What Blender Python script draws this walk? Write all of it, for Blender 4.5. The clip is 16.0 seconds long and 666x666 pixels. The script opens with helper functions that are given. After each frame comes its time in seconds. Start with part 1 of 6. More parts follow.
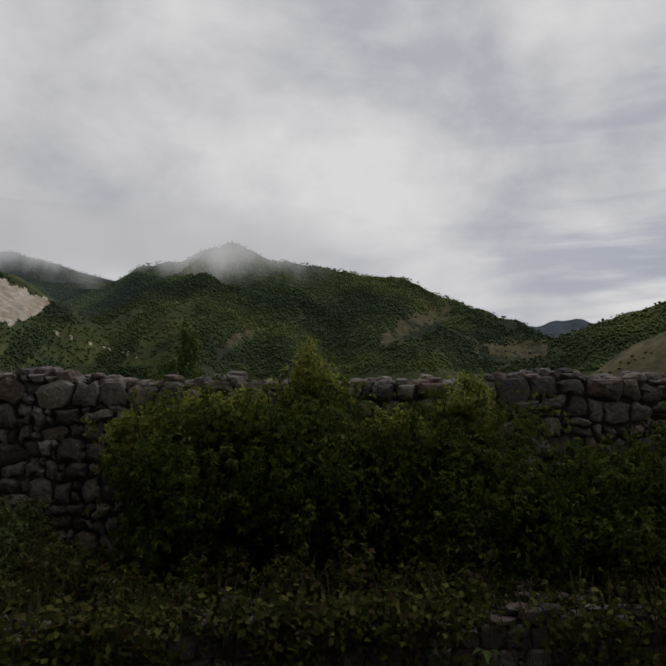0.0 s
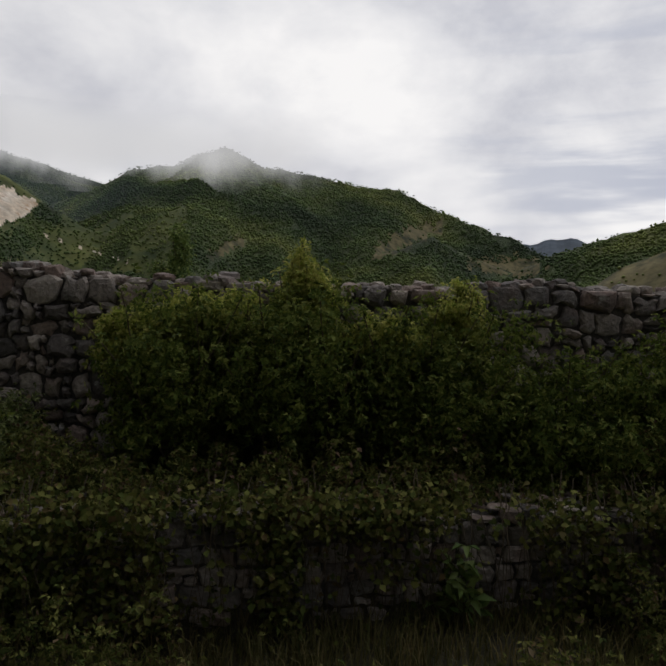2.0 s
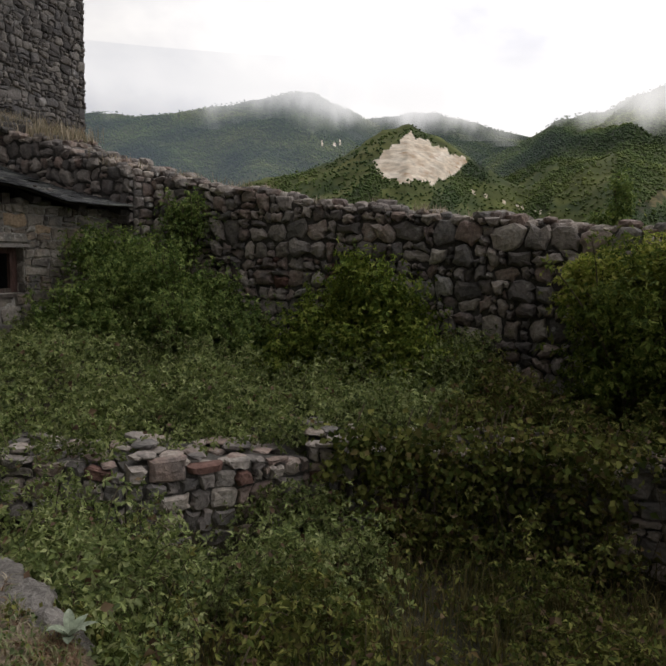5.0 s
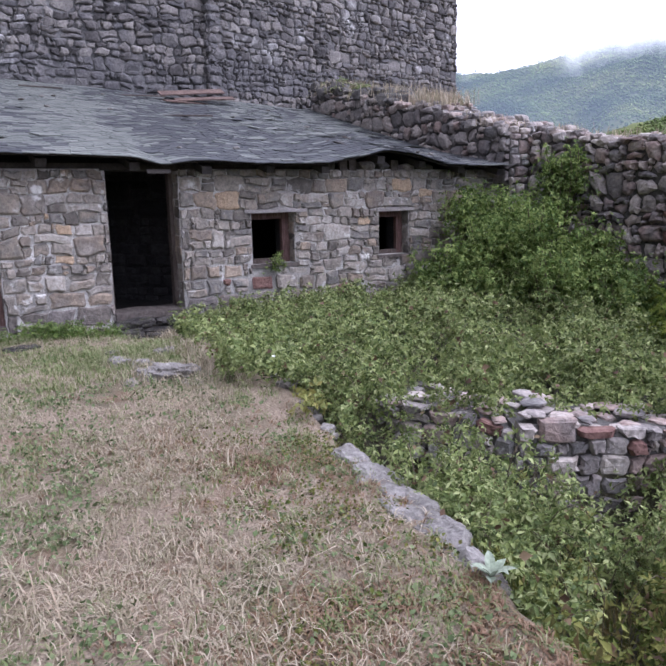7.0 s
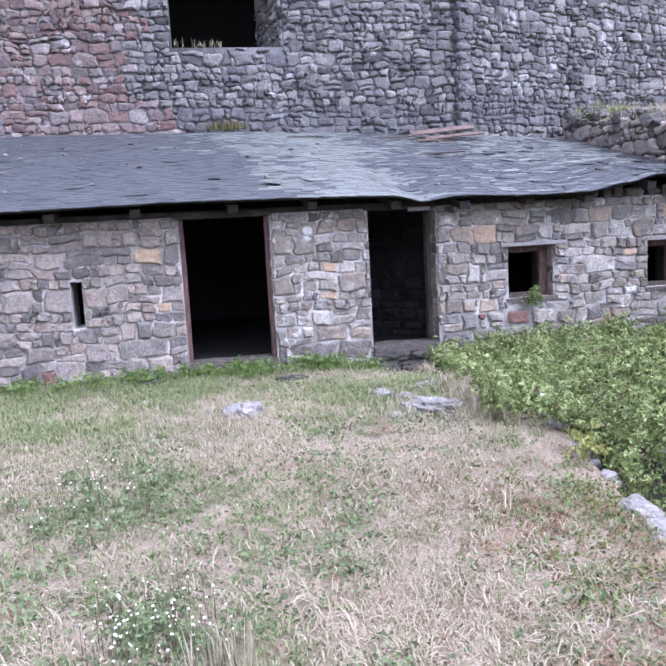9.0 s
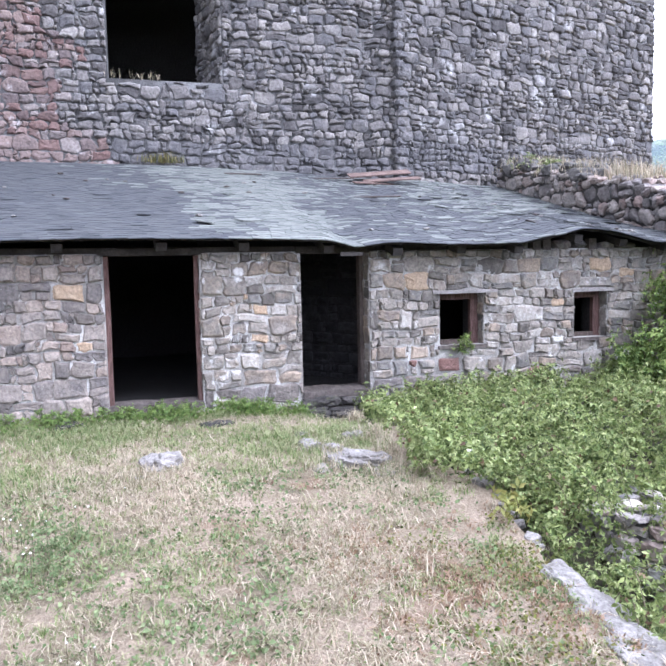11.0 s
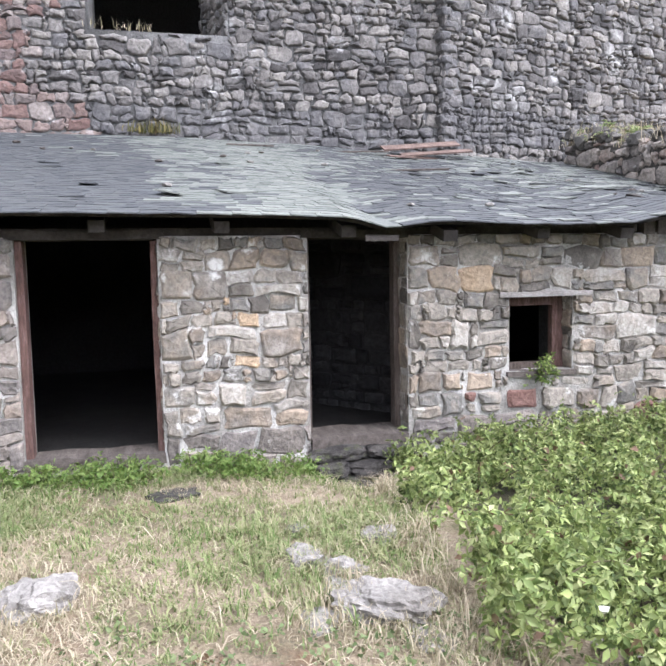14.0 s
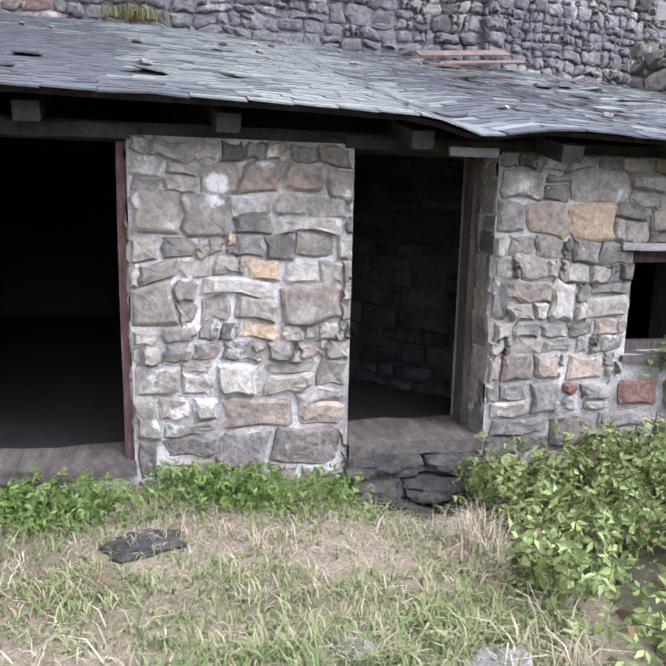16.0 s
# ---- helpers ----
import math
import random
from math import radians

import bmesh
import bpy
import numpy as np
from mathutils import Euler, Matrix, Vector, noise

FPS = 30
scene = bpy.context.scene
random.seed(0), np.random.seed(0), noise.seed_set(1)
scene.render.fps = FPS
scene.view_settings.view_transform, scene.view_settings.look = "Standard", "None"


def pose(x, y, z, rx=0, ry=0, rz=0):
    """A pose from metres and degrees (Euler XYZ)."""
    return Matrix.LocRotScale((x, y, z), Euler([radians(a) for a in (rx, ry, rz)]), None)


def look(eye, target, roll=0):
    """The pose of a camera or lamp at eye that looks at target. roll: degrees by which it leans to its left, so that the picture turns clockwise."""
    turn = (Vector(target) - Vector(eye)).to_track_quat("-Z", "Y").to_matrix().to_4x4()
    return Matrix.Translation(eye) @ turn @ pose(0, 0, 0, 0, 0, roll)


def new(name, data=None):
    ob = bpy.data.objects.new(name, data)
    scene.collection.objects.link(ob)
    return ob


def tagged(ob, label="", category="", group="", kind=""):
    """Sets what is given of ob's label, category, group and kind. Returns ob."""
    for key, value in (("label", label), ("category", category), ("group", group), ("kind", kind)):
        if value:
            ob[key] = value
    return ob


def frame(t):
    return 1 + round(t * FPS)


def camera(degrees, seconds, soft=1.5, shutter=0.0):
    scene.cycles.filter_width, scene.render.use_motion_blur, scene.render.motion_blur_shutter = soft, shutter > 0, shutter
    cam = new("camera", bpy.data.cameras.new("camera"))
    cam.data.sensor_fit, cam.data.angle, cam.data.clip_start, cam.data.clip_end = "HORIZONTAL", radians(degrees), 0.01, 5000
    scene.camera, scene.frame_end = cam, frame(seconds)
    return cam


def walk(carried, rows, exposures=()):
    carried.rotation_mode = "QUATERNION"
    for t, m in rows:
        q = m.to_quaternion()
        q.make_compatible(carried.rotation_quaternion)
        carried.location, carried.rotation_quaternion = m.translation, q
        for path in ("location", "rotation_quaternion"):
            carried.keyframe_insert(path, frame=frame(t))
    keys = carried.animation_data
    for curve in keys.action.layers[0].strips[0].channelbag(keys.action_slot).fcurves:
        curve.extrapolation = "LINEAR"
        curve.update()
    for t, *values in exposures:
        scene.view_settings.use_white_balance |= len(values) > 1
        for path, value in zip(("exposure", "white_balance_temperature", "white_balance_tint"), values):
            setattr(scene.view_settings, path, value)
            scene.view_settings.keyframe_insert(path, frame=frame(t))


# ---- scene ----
cam = camera(50.9, 16.0, soft=2.0)
PATH = [
    (0, (-0.222, 0.527, 1.88), (-0.214, 2.521, 2.029), -0.5),
    (0.5, (-0.17, 0.521, 1.864), (-0.004, 2.51, 1.992), 1.2),
    (1, (-0.158, 0.555, 1.823), (0.044, 2.544, 1.855), 0.9),
    (1.5, (-0.194, 0.563, 1.795), (-0.058, 2.558, 1.748), 1.8),
    (2, (-0.233, 0.619, 1.774), (-0.199, 2.616, 1.673), 1.3),
    (2.5, (-0.308, 0.635, 1.757), (-0.459, 2.624, 1.61), 0.5),
    (3, (-0.376, 0.585, 1.741), (-0.691, 2.552, 1.558), 0.2),
    (3.2, (-0.404, 0.595, 1.738), (-0.785, 2.549, 1.542), 0.1),
    (5.3, (-0.703, 0.285, 1.681), (-1.916, 1.849, 1.39), -0.3),
    (5.5, (-0.726, 0.268, 1.685), (-2.044, 1.739, 1.369), -2.0),
    (6, (-0.792, 0.207, 1.685), (-2.259, 1.522, 1.34), -2.6),
    (6.5, (-0.85, 0.125, 1.687), (-2.482, 1.221, 1.32), -2.8),
    (7, (-0.885, 0.052, 1.688), (-2.595, 1.017, 1.31), -1.2),
    (7.5, (-0.95, -0.077, 1.677), (-2.772, 0.667, 1.321), -1.2),
    (8, (-1.032, -0.151, 1.667), (-2.932, 0.374, 1.329), -2.6),
    (8.5, (-1.039, -0.21, 1.69), (-2.976, 0.189, 1.39), -3.3),
    (8.7, (-1.038, -0.22, 1.696), (-2.985, 0.143, 1.416), -3.6),
    (10.8, (-1.104, -0.138, 1.853), (-3.035, 0.368, 1.732), -0.7),
    (11, (-1.206, -0.07, 1.837), (-3.124, 0.469, 1.664), -1.2),
    (11.5, (-1.626, 0.122, 1.919), (-3.542, 0.68, 1.793), -3.4),
    (12, (-2.116, 0.257, 1.91), (-4.064, 0.704, 1.823), -6.5),
    (12.5, (-2.529, 0.464, 1.952), (-4.467, 0.95, 1.866), -3.7),
    (13, (-2.973, 0.679, 1.867), (-4.913, 1.156, 1.785), -1.6),
    (13.5, (-3.461, 0.813, 1.792), (-5.394, 1.299, 1.632), -1.4),
    (14, (-4.004, 0.866, 1.792), (-5.947, 1.303, 1.615), -1.1),
    (14.5, (-4.6, 0.888, 1.753), (-6.541, 1.286, 1.478), -0.8),
    (15, (-5.141, 0.828, 1.771), (-7.071, 1.206, 1.411), -2.0),
    (15.5, (-5.645, 0.863, 1.733), (-7.561, 1.344, 1.419), 1.7),
    (16, (-6.122, 0.904, 1.749), (-8.032, 1.379, 1.393), 1.3),
]
EXPOSURES = [(0.0, -1.88, 6500, 12), (1.5, -1.6, 6500, 12), (3.2, -1.2, 6600, 12), (5.3, -0.58, 6700, 12), (6.0, 0.08, 6700, 14), (7.0, 0.8, 5550, 25), (7.5, 0.97, 5200, 27),
             (8.5, 1.42, 5200, 26), (11.0, 1.73, 5400, 20), (12.0, 1.61, 5550, 19), (13.0, 1.76, 5700, 18), (13.5, 1.77, 5850, 16), (14.5, 1.75, 5900, 15), (16.0, 1.69, 5650, 18)]
walk(cam, [(t, look(eye, target, roll)) for t, eye, target, roll in PATH], EXPOSURES)

# ---- world and sun: a bright overcast sky with a few thin gaps ----
SUN_ELEVATION, SUN_AZIMUTH = radians(50), radians(48)
world = bpy.data.worlds.new("overcast_sky")
scene.world = world
world.use_nodes = True
wt = world.node_tree
wt.nodes.clear()


def wnode(kind, **values):
    n = wt.nodes.new(kind)
    for k, v in values.items():
        n.inputs[k.replace("_", " ")].default_value = v
    return n


w_out, w_bg = wnode("ShaderNodeOutputWorld"), wnode("ShaderNodeBackground", Strength=1.0)
w_sky = wt.nodes.new("ShaderNodeTexSky")
w_sky.sky_type, w_sky.sun_disc = "NISHITA", False
w_sky.sun_elevation, w_sky.sun_rotation = SUN_ELEVATION, SUN_AZIMUTH
w_dim = wt.nodes.new("ShaderNodeVectorMath")
w_dim.operation = "SCALE"
w_dim.inputs["Scale"].default_value = 0.11
wt.links.new(w_sky.outputs[0], w_dim.inputs[0])
w_co, w_map = wnode("ShaderNodeTexCoord"), wnode("ShaderNodeMapping")
w_map.inputs["Scale"].default_value = (1.0, 1.0, 1.6)
wt.links.new(w_co.outputs["Generated"], w_map.inputs[0])
w_n1 = wnode("ShaderNodeTexNoise", Scale=3.1, Detail=10.0, Roughness=0.55, Distortion=0.15)
w_n2 = wnode("ShaderNodeTexNoise", Scale=1.3, Detail=4.0, Roughness=0.5)
for n in (w_n1, w_n2):
    wt.links.new(w_map.outputs[0], n.inputs["Vector"])
w_ramp = wt.nodes.new("ShaderNodeValToRGB")
w_ramp.color_ramp.elements[0].position, w_ramp.color_ramp.elements[0].color = 0.36, (0.54, 0.555, 0.60, 1)
w_ramp.color_ramp.elements[1].position, w_ramp.color_ramp.elements[1].color = 0.62, (0.88, 0.88, 0.87, 1)
e = w_ramp.color_ramp.elements.new(0.47)
e.color = (0.70, 0.71, 0.73, 1)
wt.links.new(w_n1.outputs[0], w_ramp.inputs[0])
# blue-grey layered cloud on the darker side of the sky
w_sm = wnode("ShaderNodeMapping")
w_sm.inputs["Scale"].default_value = (1.0, 1.0, 7.0)
wt.links.new(w_co.outputs["Generated"], w_sm.inputs[0])
w_n3 = wnode("ShaderNodeTexNoise", Scale=2.6, Detail=7.0, Roughness=0.5, Distortion=0.2)
wt.links.new(w_sm.outputs[0], w_n3.inputs["Vector"])
w_sep = wt.nodes.new("ShaderNodeSeparateXYZ")
wt.links.new(w_co.outputs["Generated"], w_sep.inputs[0])
w_side, w_band, w_streak = (wnode("ShaderNodeMapRange") for _ in range(3))
for node, lo, hi, a, b in ((w_side, 0.02, 0.42, 0.0, 1.0), (w_band, 0.52, 0.22, 0.0, 1.0), (w_streak, 0.44, 0.60, 0.0, 0.85)):
    node.interpolation_type = "SMOOTHSTEP"
    for i, v in enumerate((lo, hi, a, b), 1):
        node.inputs[i].default_value = v
wt.links.new(w_sep.outputs["X"], w_side.inputs[0])
wt.links.new(w_sep.outputs["Z"], w_band.inputs[0])
wt.links.new(w_n3.outputs[0], w_streak.inputs[0])
w_m1, w_m2 = wt.nodes.new("ShaderNodeMath"), wt.nodes.new("ShaderNodeMath")
w_m1.operation = w_m2.operation = "MULTIPLY"
wt.links.new(w_side.outputs[0], w_m1.inputs[0])
wt.links.new(w_band.outputs[0], w_m1.inputs[1])
wt.links.new(w_m1.outputs[0], w_m2.inputs[0])
wt.links.new(w_streak.outputs[0], w_m2.inputs[1])
w_grey = wt.nodes.new("ShaderNodeMix")
w_grey.data_type = "RGBA"
w_grey.inputs[7].default_value = (0.42, 0.455, 0.54, 1)
wt.links.new(w_m2.outputs[0], w_grey.inputs[0])
wt.links.new(w_ramp.outputs[0], w_grey.inputs[6])
w_gap = wt.nodes.new("ShaderNodeValToRGB")
w_gap.color_ramp.elements[0].position, w_gap.color_ramp.elements[0].color = 0.72, (0, 0, 0, 1)
w_gap.color_ramp.elements[1].position, w_gap.color_ramp.elements[1].color = 0.80, (0.3, 0.3, 0.3, 1)
wt.links.new(w_n2.outputs[0], w_gap.inputs[0])
w_mix = wt.nodes.new("ShaderNodeMix")
w_mix.data_type = "RGBA"
wt.links.new(w_gap.outputs[0], w_mix.inputs[0])
wt.links.new(w_grey.outputs[2], w_mix.inputs[6])
wt.links.new(w_dim.outputs[0], w_mix.inputs[7])
# the cloud glows most round the veiled sun and dims away from it
w_dot = wt.nodes.new("ShaderNodeVectorMath")
w_dot.operation = "DOT_PRODUCT"
w_dot.inputs[1].default_value = (0.30, 0.82, 0.49)
wt.links.new(w_co.outputs["Generated"], w_dot.inputs[0])
w_fall = wnode("ShaderNodeMapRange")
w_fall.interpolation_type = "SMOOTHSTEP"
for i, v in enumerate((-0.5, 1.0, 0.20, 2.9), 1):
    w_fall.inputs[i].default_value = v
wt.links.new(w_dot.outputs["Value"], w_fall.inputs[0])
wt.links.new(w_fall.outputs[0], w_bg.inputs[1])
wt.links.new(w_mix.outputs[2], w_bg.inputs[0])
wt.links.new(w_bg.outputs[0], w_out.inputs[0])

sun = new("sun", bpy.data.lights.new("sun", "SUN"))
sun.data.energy, sun.data.angle, sun.data.color = 0.8, radians(16), (1.0, 0.95, 0.88)
sun_from = Vector((math.sin(SUN_AZIMUTH) * math.cos(SUN_ELEVATION), math.cos(SUN_AZIMUTH) * math.cos(SUN_ELEVATION), math.sin(SUN_ELEVATION)))
sun.matrix_world = look(sun_from * 60, (0, 0, 0))


# ---- materials ----
def material(name, stops, scale=4.0, rough=0.9, bump=0.4, bump_scale=30.0, per="island", spread=1.0, stain=None, stain_scale=1.2, stain_at=(0.55, 0.68),
             fine=0.35, sway=0.5, translucent=0.0, metal=0.0, bump_dist=0.02, spec=0.3, stretch=(1, 1, 1), pits=0.0, pit_scale=9.0):
    """A surface whose colour runs over stops, picked piece by piece, with grain on top and stains of another colour."""
    m = bpy.data.materials.new(name)
    m.use_nodes = True
    t = m.node_tree
    t.nodes.clear()
    N, L = t.nodes.new, t.links.new
    out, bsdf = N("ShaderNodeOutputMaterial"), N("ShaderNodeBsdfPrincipled")
    bsdf.inputs["Roughness"].default_value, bsdf.inputs["Metallic"].default_value = rough, metal
    bsdf.inputs["Specular IOR Level"].default_value = spec
    co, mp = N("ShaderNodeTexCoord"), N("ShaderNodeMapping")
    mp.inputs["Scale"].default_value = stretch
    geo = N("ShaderNodeNewGeometry")
    L(geo.outputs["Position"], mp.inputs[0])
    ramp = N("ShaderNodeValToRGB")
    ramp.color_ramp.interpolation = "LINEAR"
    els = ramp.color_ramp.elements
    els[0].position, els[0].color = 0.0, (*stops[0], 1)
    els[1].position, els[1].color = 1.0, (*stops[-1], 1)
    for i, c in enumerate(stops[1:-1], 1):
        els.new(i / (len(stops) - 1)).color = (*c, 1)
    big = N("ShaderNodeTexNoise")
    big.inputs["Scale"].default_value, big.inputs["Detail"].default_value = scale, 5
    L(mp.outputs[0], big.inputs["Vector"])
    if per == "noise":
        wide = N("ShaderNodeMapRange")
        wide.inputs[1].default_value, wide.inputs[2].default_value = 0.5 - 0.22 / spread, 0.5 + 0.22 / spread
        L(big.outputs[0], wide.inputs[0])
        L(wide.outputs[0], ramp.inputs[0])
    else:
        pick = N("ShaderNodeObjectInfo").outputs["Random"] if per == "object" else geo.outputs["Random Per Island"]
        add = N("ShaderNodeMath")
        add.operation = "MULTIPLY_ADD"
        add.inputs[1].default_value = sway
        L(big.outputs[0], add.inputs[0])
        shift = N("ShaderNodeMath")
        shift.operation = "SUBTRACT"
        shift.inputs[1].default_value = sway / 2
        L(pick, shift.inputs[0])
        L(shift.outputs[0], add.inputs[2])
        L(add.outputs[0], ramp.inputs[0])
    grain = N("ShaderNodeTexNoise")
    grain.inputs["Scale"].default_value, grain.inputs["Detail"].default_value, grain.inputs["Roughness"].default_value = bump_scale, 6, 0.65
    L(mp.outputs[0], grain.inputs["Vector"])
    gr = N("ShaderNodeMapRange")
    gr.inputs[1].default_value, gr.inputs[2].default_value, gr.inputs[3].default_value, gr.inputs[4].default_value = 0.3, 0.7, 1 - fine, 1 + fine
    L(grain.outputs[0], gr.inputs[0])
    mul = N("ShaderNodeVectorMath")
    mul.operation = "SCALE"
    L(ramp.outputs[0], mul.inputs[0])
    L(gr.outputs[0], mul.inputs["Scale"])
    colour = mul.outputs[0]
    if stain:
        sn = N("ShaderNodeTexNoise")
        sn.inputs["Scale"].default_value, sn.inputs["Detail"].default_value, sn.inputs["Roughness"].default_value = stain_scale, 8, 0.68
        L(mp.outputs[0], sn.inputs["Vector"])
        sr = N("ShaderNodeMapRange")
        sr.inputs[1].default_value, sr.inputs[2].default_value = stain_at
        L(sn.outputs[0], sr.inputs[0])
        mix = N("ShaderNodeMix")
        mix.data_type = "RGBA"
        mix.inputs[7].default_value = (*stain, 1)
        L(sr.outputs[0], mix.inputs[0])
        L(colour, mix.inputs[6])
        colour = mix.outputs[2]
    L(colour, bsdf.inputs["Base Color"])
    if bump:
        bp = N("ShaderNodeBump")
        bp.inputs["Strength"].default_value, bp.inputs["Distance"].default_value = bump, bump_dist
        L(grain.outputs[0], bp.inputs["Height"])
        if pits:
            pit, bp2 = N("ShaderNodeTexNoise"), N("ShaderNodeBump")
            pit.inputs["Scale"].default_value, pit.inputs["Detail"].default_value, pit.inputs["Distortion"].default_value = pit_scale, 3, 0.8
            bp2.inputs["Strength"].default_value, bp2.inputs["Distance"].default_value = pits, 0.06
            L(mp.outputs[0], pit.inputs["Vector"])
            L(pit.outputs[0], bp2.inputs["Height"])
            L(bp2.outputs[0], bp.inputs["Normal"])
        L(bp.outputs[0], bsdf.inputs["Normal"])
    last = bsdf.outputs[0]
    if translucent:
        tr, ms = N("ShaderNodeBsdfTranslucent"), N("ShaderNodeMixShader")
        L(colour, tr.inputs[0])
        ms.inputs[0].default_value = translucent
        L(last, ms.inputs[1])
        L(tr.outputs[0], ms.inputs[2])
        last = ms.outputs[0]
    L(last, out.inputs[0])
    return m


GREYS = [(0.13, 0.125, 0.12), (0.20, 0.19, 0.185), (0.27, 0.25, 0.235), (0.22, 0.215, 0.215), (0.32, 0.29, 0.26)]
M_HUT = material("hut_stone", [(0.099, 0.088, 0.077), (0.202, 0.179, 0.153), (0.297, 0.262, 0.222), (0.146, 0.138, 0.127), (0.254, 0.215, 0.174), (0.378, 0.348, 0.31), (0.163, 0.138, 0.116), (0.318, 0.254, 0.194)], scale=5, bump=0.5, bump_scale=26, pits=0.25, pit_scale=12.0,
                 stain=(0.62, 0.60, 0.57), stain_scale=2.8, stain_at=(0.595, 0.67), per="object", fine=0.36)
M_HUT_BROWN = material("brown_hut_stone", [(0.088, 0.079, 0.073), (0.174, 0.15, 0.131), (0.245, 0.211, 0.187), (0.13, 0.115, 0.108), (0.313, 0.265, 0.227)], pits=0.3, pit_scale=15.0, scale=5, bump=0.7, bump_scale=26,
                 stain=(0.45, 0.43, 0.40), stain_scale=3.8, stain_at=(0.63, 0.70), per="object", fine=0.45)
M_HUT_REST = material("hut_stone_rest", [(0.094, 0.084, 0.074), (0.193, 0.171, 0.146), (0.283, 0.25, 0.212), (0.139, 0.131, 0.121), (0.242, 0.205, 0.166), (0.361, 0.332, 0.295), (0.156, 0.131, 0.111), (0.303, 0.242, 0.184)], scale=5, bump=0.5, bump_scale=26, pits=0.25, pit_scale=12.0,
                      stain=(0.62, 0.60, 0.56), stain_scale=2.6, stain_at=(0.60, 0.68), fine=0.36)
M_HUT_BROWN_REST = material("brown_hut_stone_rest", [(0.09, 0.081, 0.075), (0.175, 0.15, 0.13), (0.245, 0.21, 0.182), (0.13, 0.116, 0.108), (0.31, 0.262, 0.22), (0.20, 0.155, 0.128)], scale=5, bump=0.5, bump_scale=26, pits=0.25, pit_scale=12.0,
                            stain=(0.45, 0.43, 0.40), stain_scale=3.4, stain_at=(0.63, 0.71), fine=0.4)
M_ORANGE = material("ochre_stone", [(0.34, 0.245, 0.16), (0.42, 0.32, 0.225)], pits=0.3, pit_scale=15.0, scale=6, per="noise", bump=0.6, bump_scale=26)
M_RED = material("red_stone", [(0.124, 0.065, 0.055), (0.209, 0.122, 0.101)], pits=0.3, pit_scale=15.0, scale=6, per="noise", bump=0.6, bump_scale=26)
M_MORTAR = material("lime_mortar", [(0.21, 0.19, 0.17), (0.37, 0.35, 0.32), (0.58, 0.56, 0.53)], scale=2.0, per="noise", bump=0.9, bump_scale=40, fine=0.3,
                    stain=(0.17, 0.16, 0.145), stain_scale=1.7, stain_at=(0.50, 0.66))
M_KEEP_RED = material("reddish_keep_stone", [(0.086, 0.065, 0.061), (0.14, 0.088, 0.077), (0.198, 0.149, 0.131), (0.113, 0.09, 0.086), (0.234, 0.203, 0.184)], pits=0.12, pit_scale=15.0, scale=2.4, bump=0.6, bump_scale=18,
                  stain=(0.52, 0.49, 0.475), stain_scale=1.9, stain_at=(0.58, 0.72), fine=0.4)
M_KEEP = material("keep_stone", [(0.054, 0.05, 0.049), (0.106, 0.097, 0.093), (0.173, 0.159, 0.149), (0.095, 0.091, 0.093), (0.232, 0.213, 0.194), (0.13, 0.119, 0.114)], pits=0.12, pit_scale=15.0, scale=2.4, bump=0.6, bump_scale=18,
                  stain=(0.42, 0.41, 0.40), stain_scale=1.4, stain_at=(0.595, 0.70), fine=0.45)
M_LIMED = material("limewashed_keep_stone", [(0.075, 0.07, 0.068), (0.13, 0.122, 0.118), (0.20, 0.188, 0.178)], scale=3, per="noise", bump=0.6, bump_scale=18, stain=(0.42, 0.41, 0.395), stain_scale=3.2, stain_at=(0.50, 0.68), fine=0.45)
M_KEEP_MORTAR = material("keep_mortar", [(0.05, 0.049, 0.048), (0.09, 0.087, 0.085), (0.22, 0.215, 0.21)], scale=0.9, per="noise", bump=0.9, bump_scale=22, fine=0.4)
M_PERIM = material("rampart_stone", [(0.1, 0.092, 0.087), (0.246, 0.218, 0.201), (0.385, 0.338, 0.299), (0.169, 0.16, 0.154), (0.265, 0.197, 0.169), (0.447, 0.402, 0.355)], pits=0.3, pit_scale=15.0, scale=3, bump=0.7, bump_scale=22,
                   stain=(0.50, 0.49, 0.46), stain_scale=3.6, stain_at=(0.61, 0.70), fine=0.4, per="object")
M_PERIM_REST = material("rampart_stone_rest", [(0.1, 0.092, 0.087), (0.246, 0.218, 0.201), (0.385, 0.338, 0.299), (0.169, 0.16, 0.154), (0.265, 0.197, 0.169), (0.447, 0.402, 0.355)], pits=0.3, pit_scale=15.0, scale=3, bump=0.7, bump_scale=22,
                        stain=(0.50, 0.49, 0.46), stain_scale=3.6, stain_at=(0.61, 0.70), fine=0.4)
M_PERIM_CORE = material("rampart_core", [(0.06, 0.057, 0.052), (0.12, 0.11, 0.10)], scale=2, per="noise", bump=0.9, bump_scale=22, fine=0.4)
M_ROCK = material("weathered_rock", [(0.145, 0.13, 0.115), (0.221, 0.204, 0.187), (0.305, 0.281, 0.258)], scale=4, per="noise", bump=0.8, bump_scale=30, bump_dist=0.03, pits=0.25, pit_scale=11.0,
                  stain=(0.13, 0.12, 0.10), stain_scale=6, stain_at=(0.60, 0.67), fine=0.4)
# near-black rock with olive blotches
M_DARK_ROCK = material("dark_blotched_rock", [(0.03, 0.027, 0.025), (0.06, 0.054, 0.05), (0.11, 0.10, 0.09)], scale=5, per="noise", bump=1.0, bump_scale=22, bump_dist=0.05, fine=0.5, stain=(0.07, 0.075, 0.04), stain_scale=6, stain_at=(0.56, 0.64))
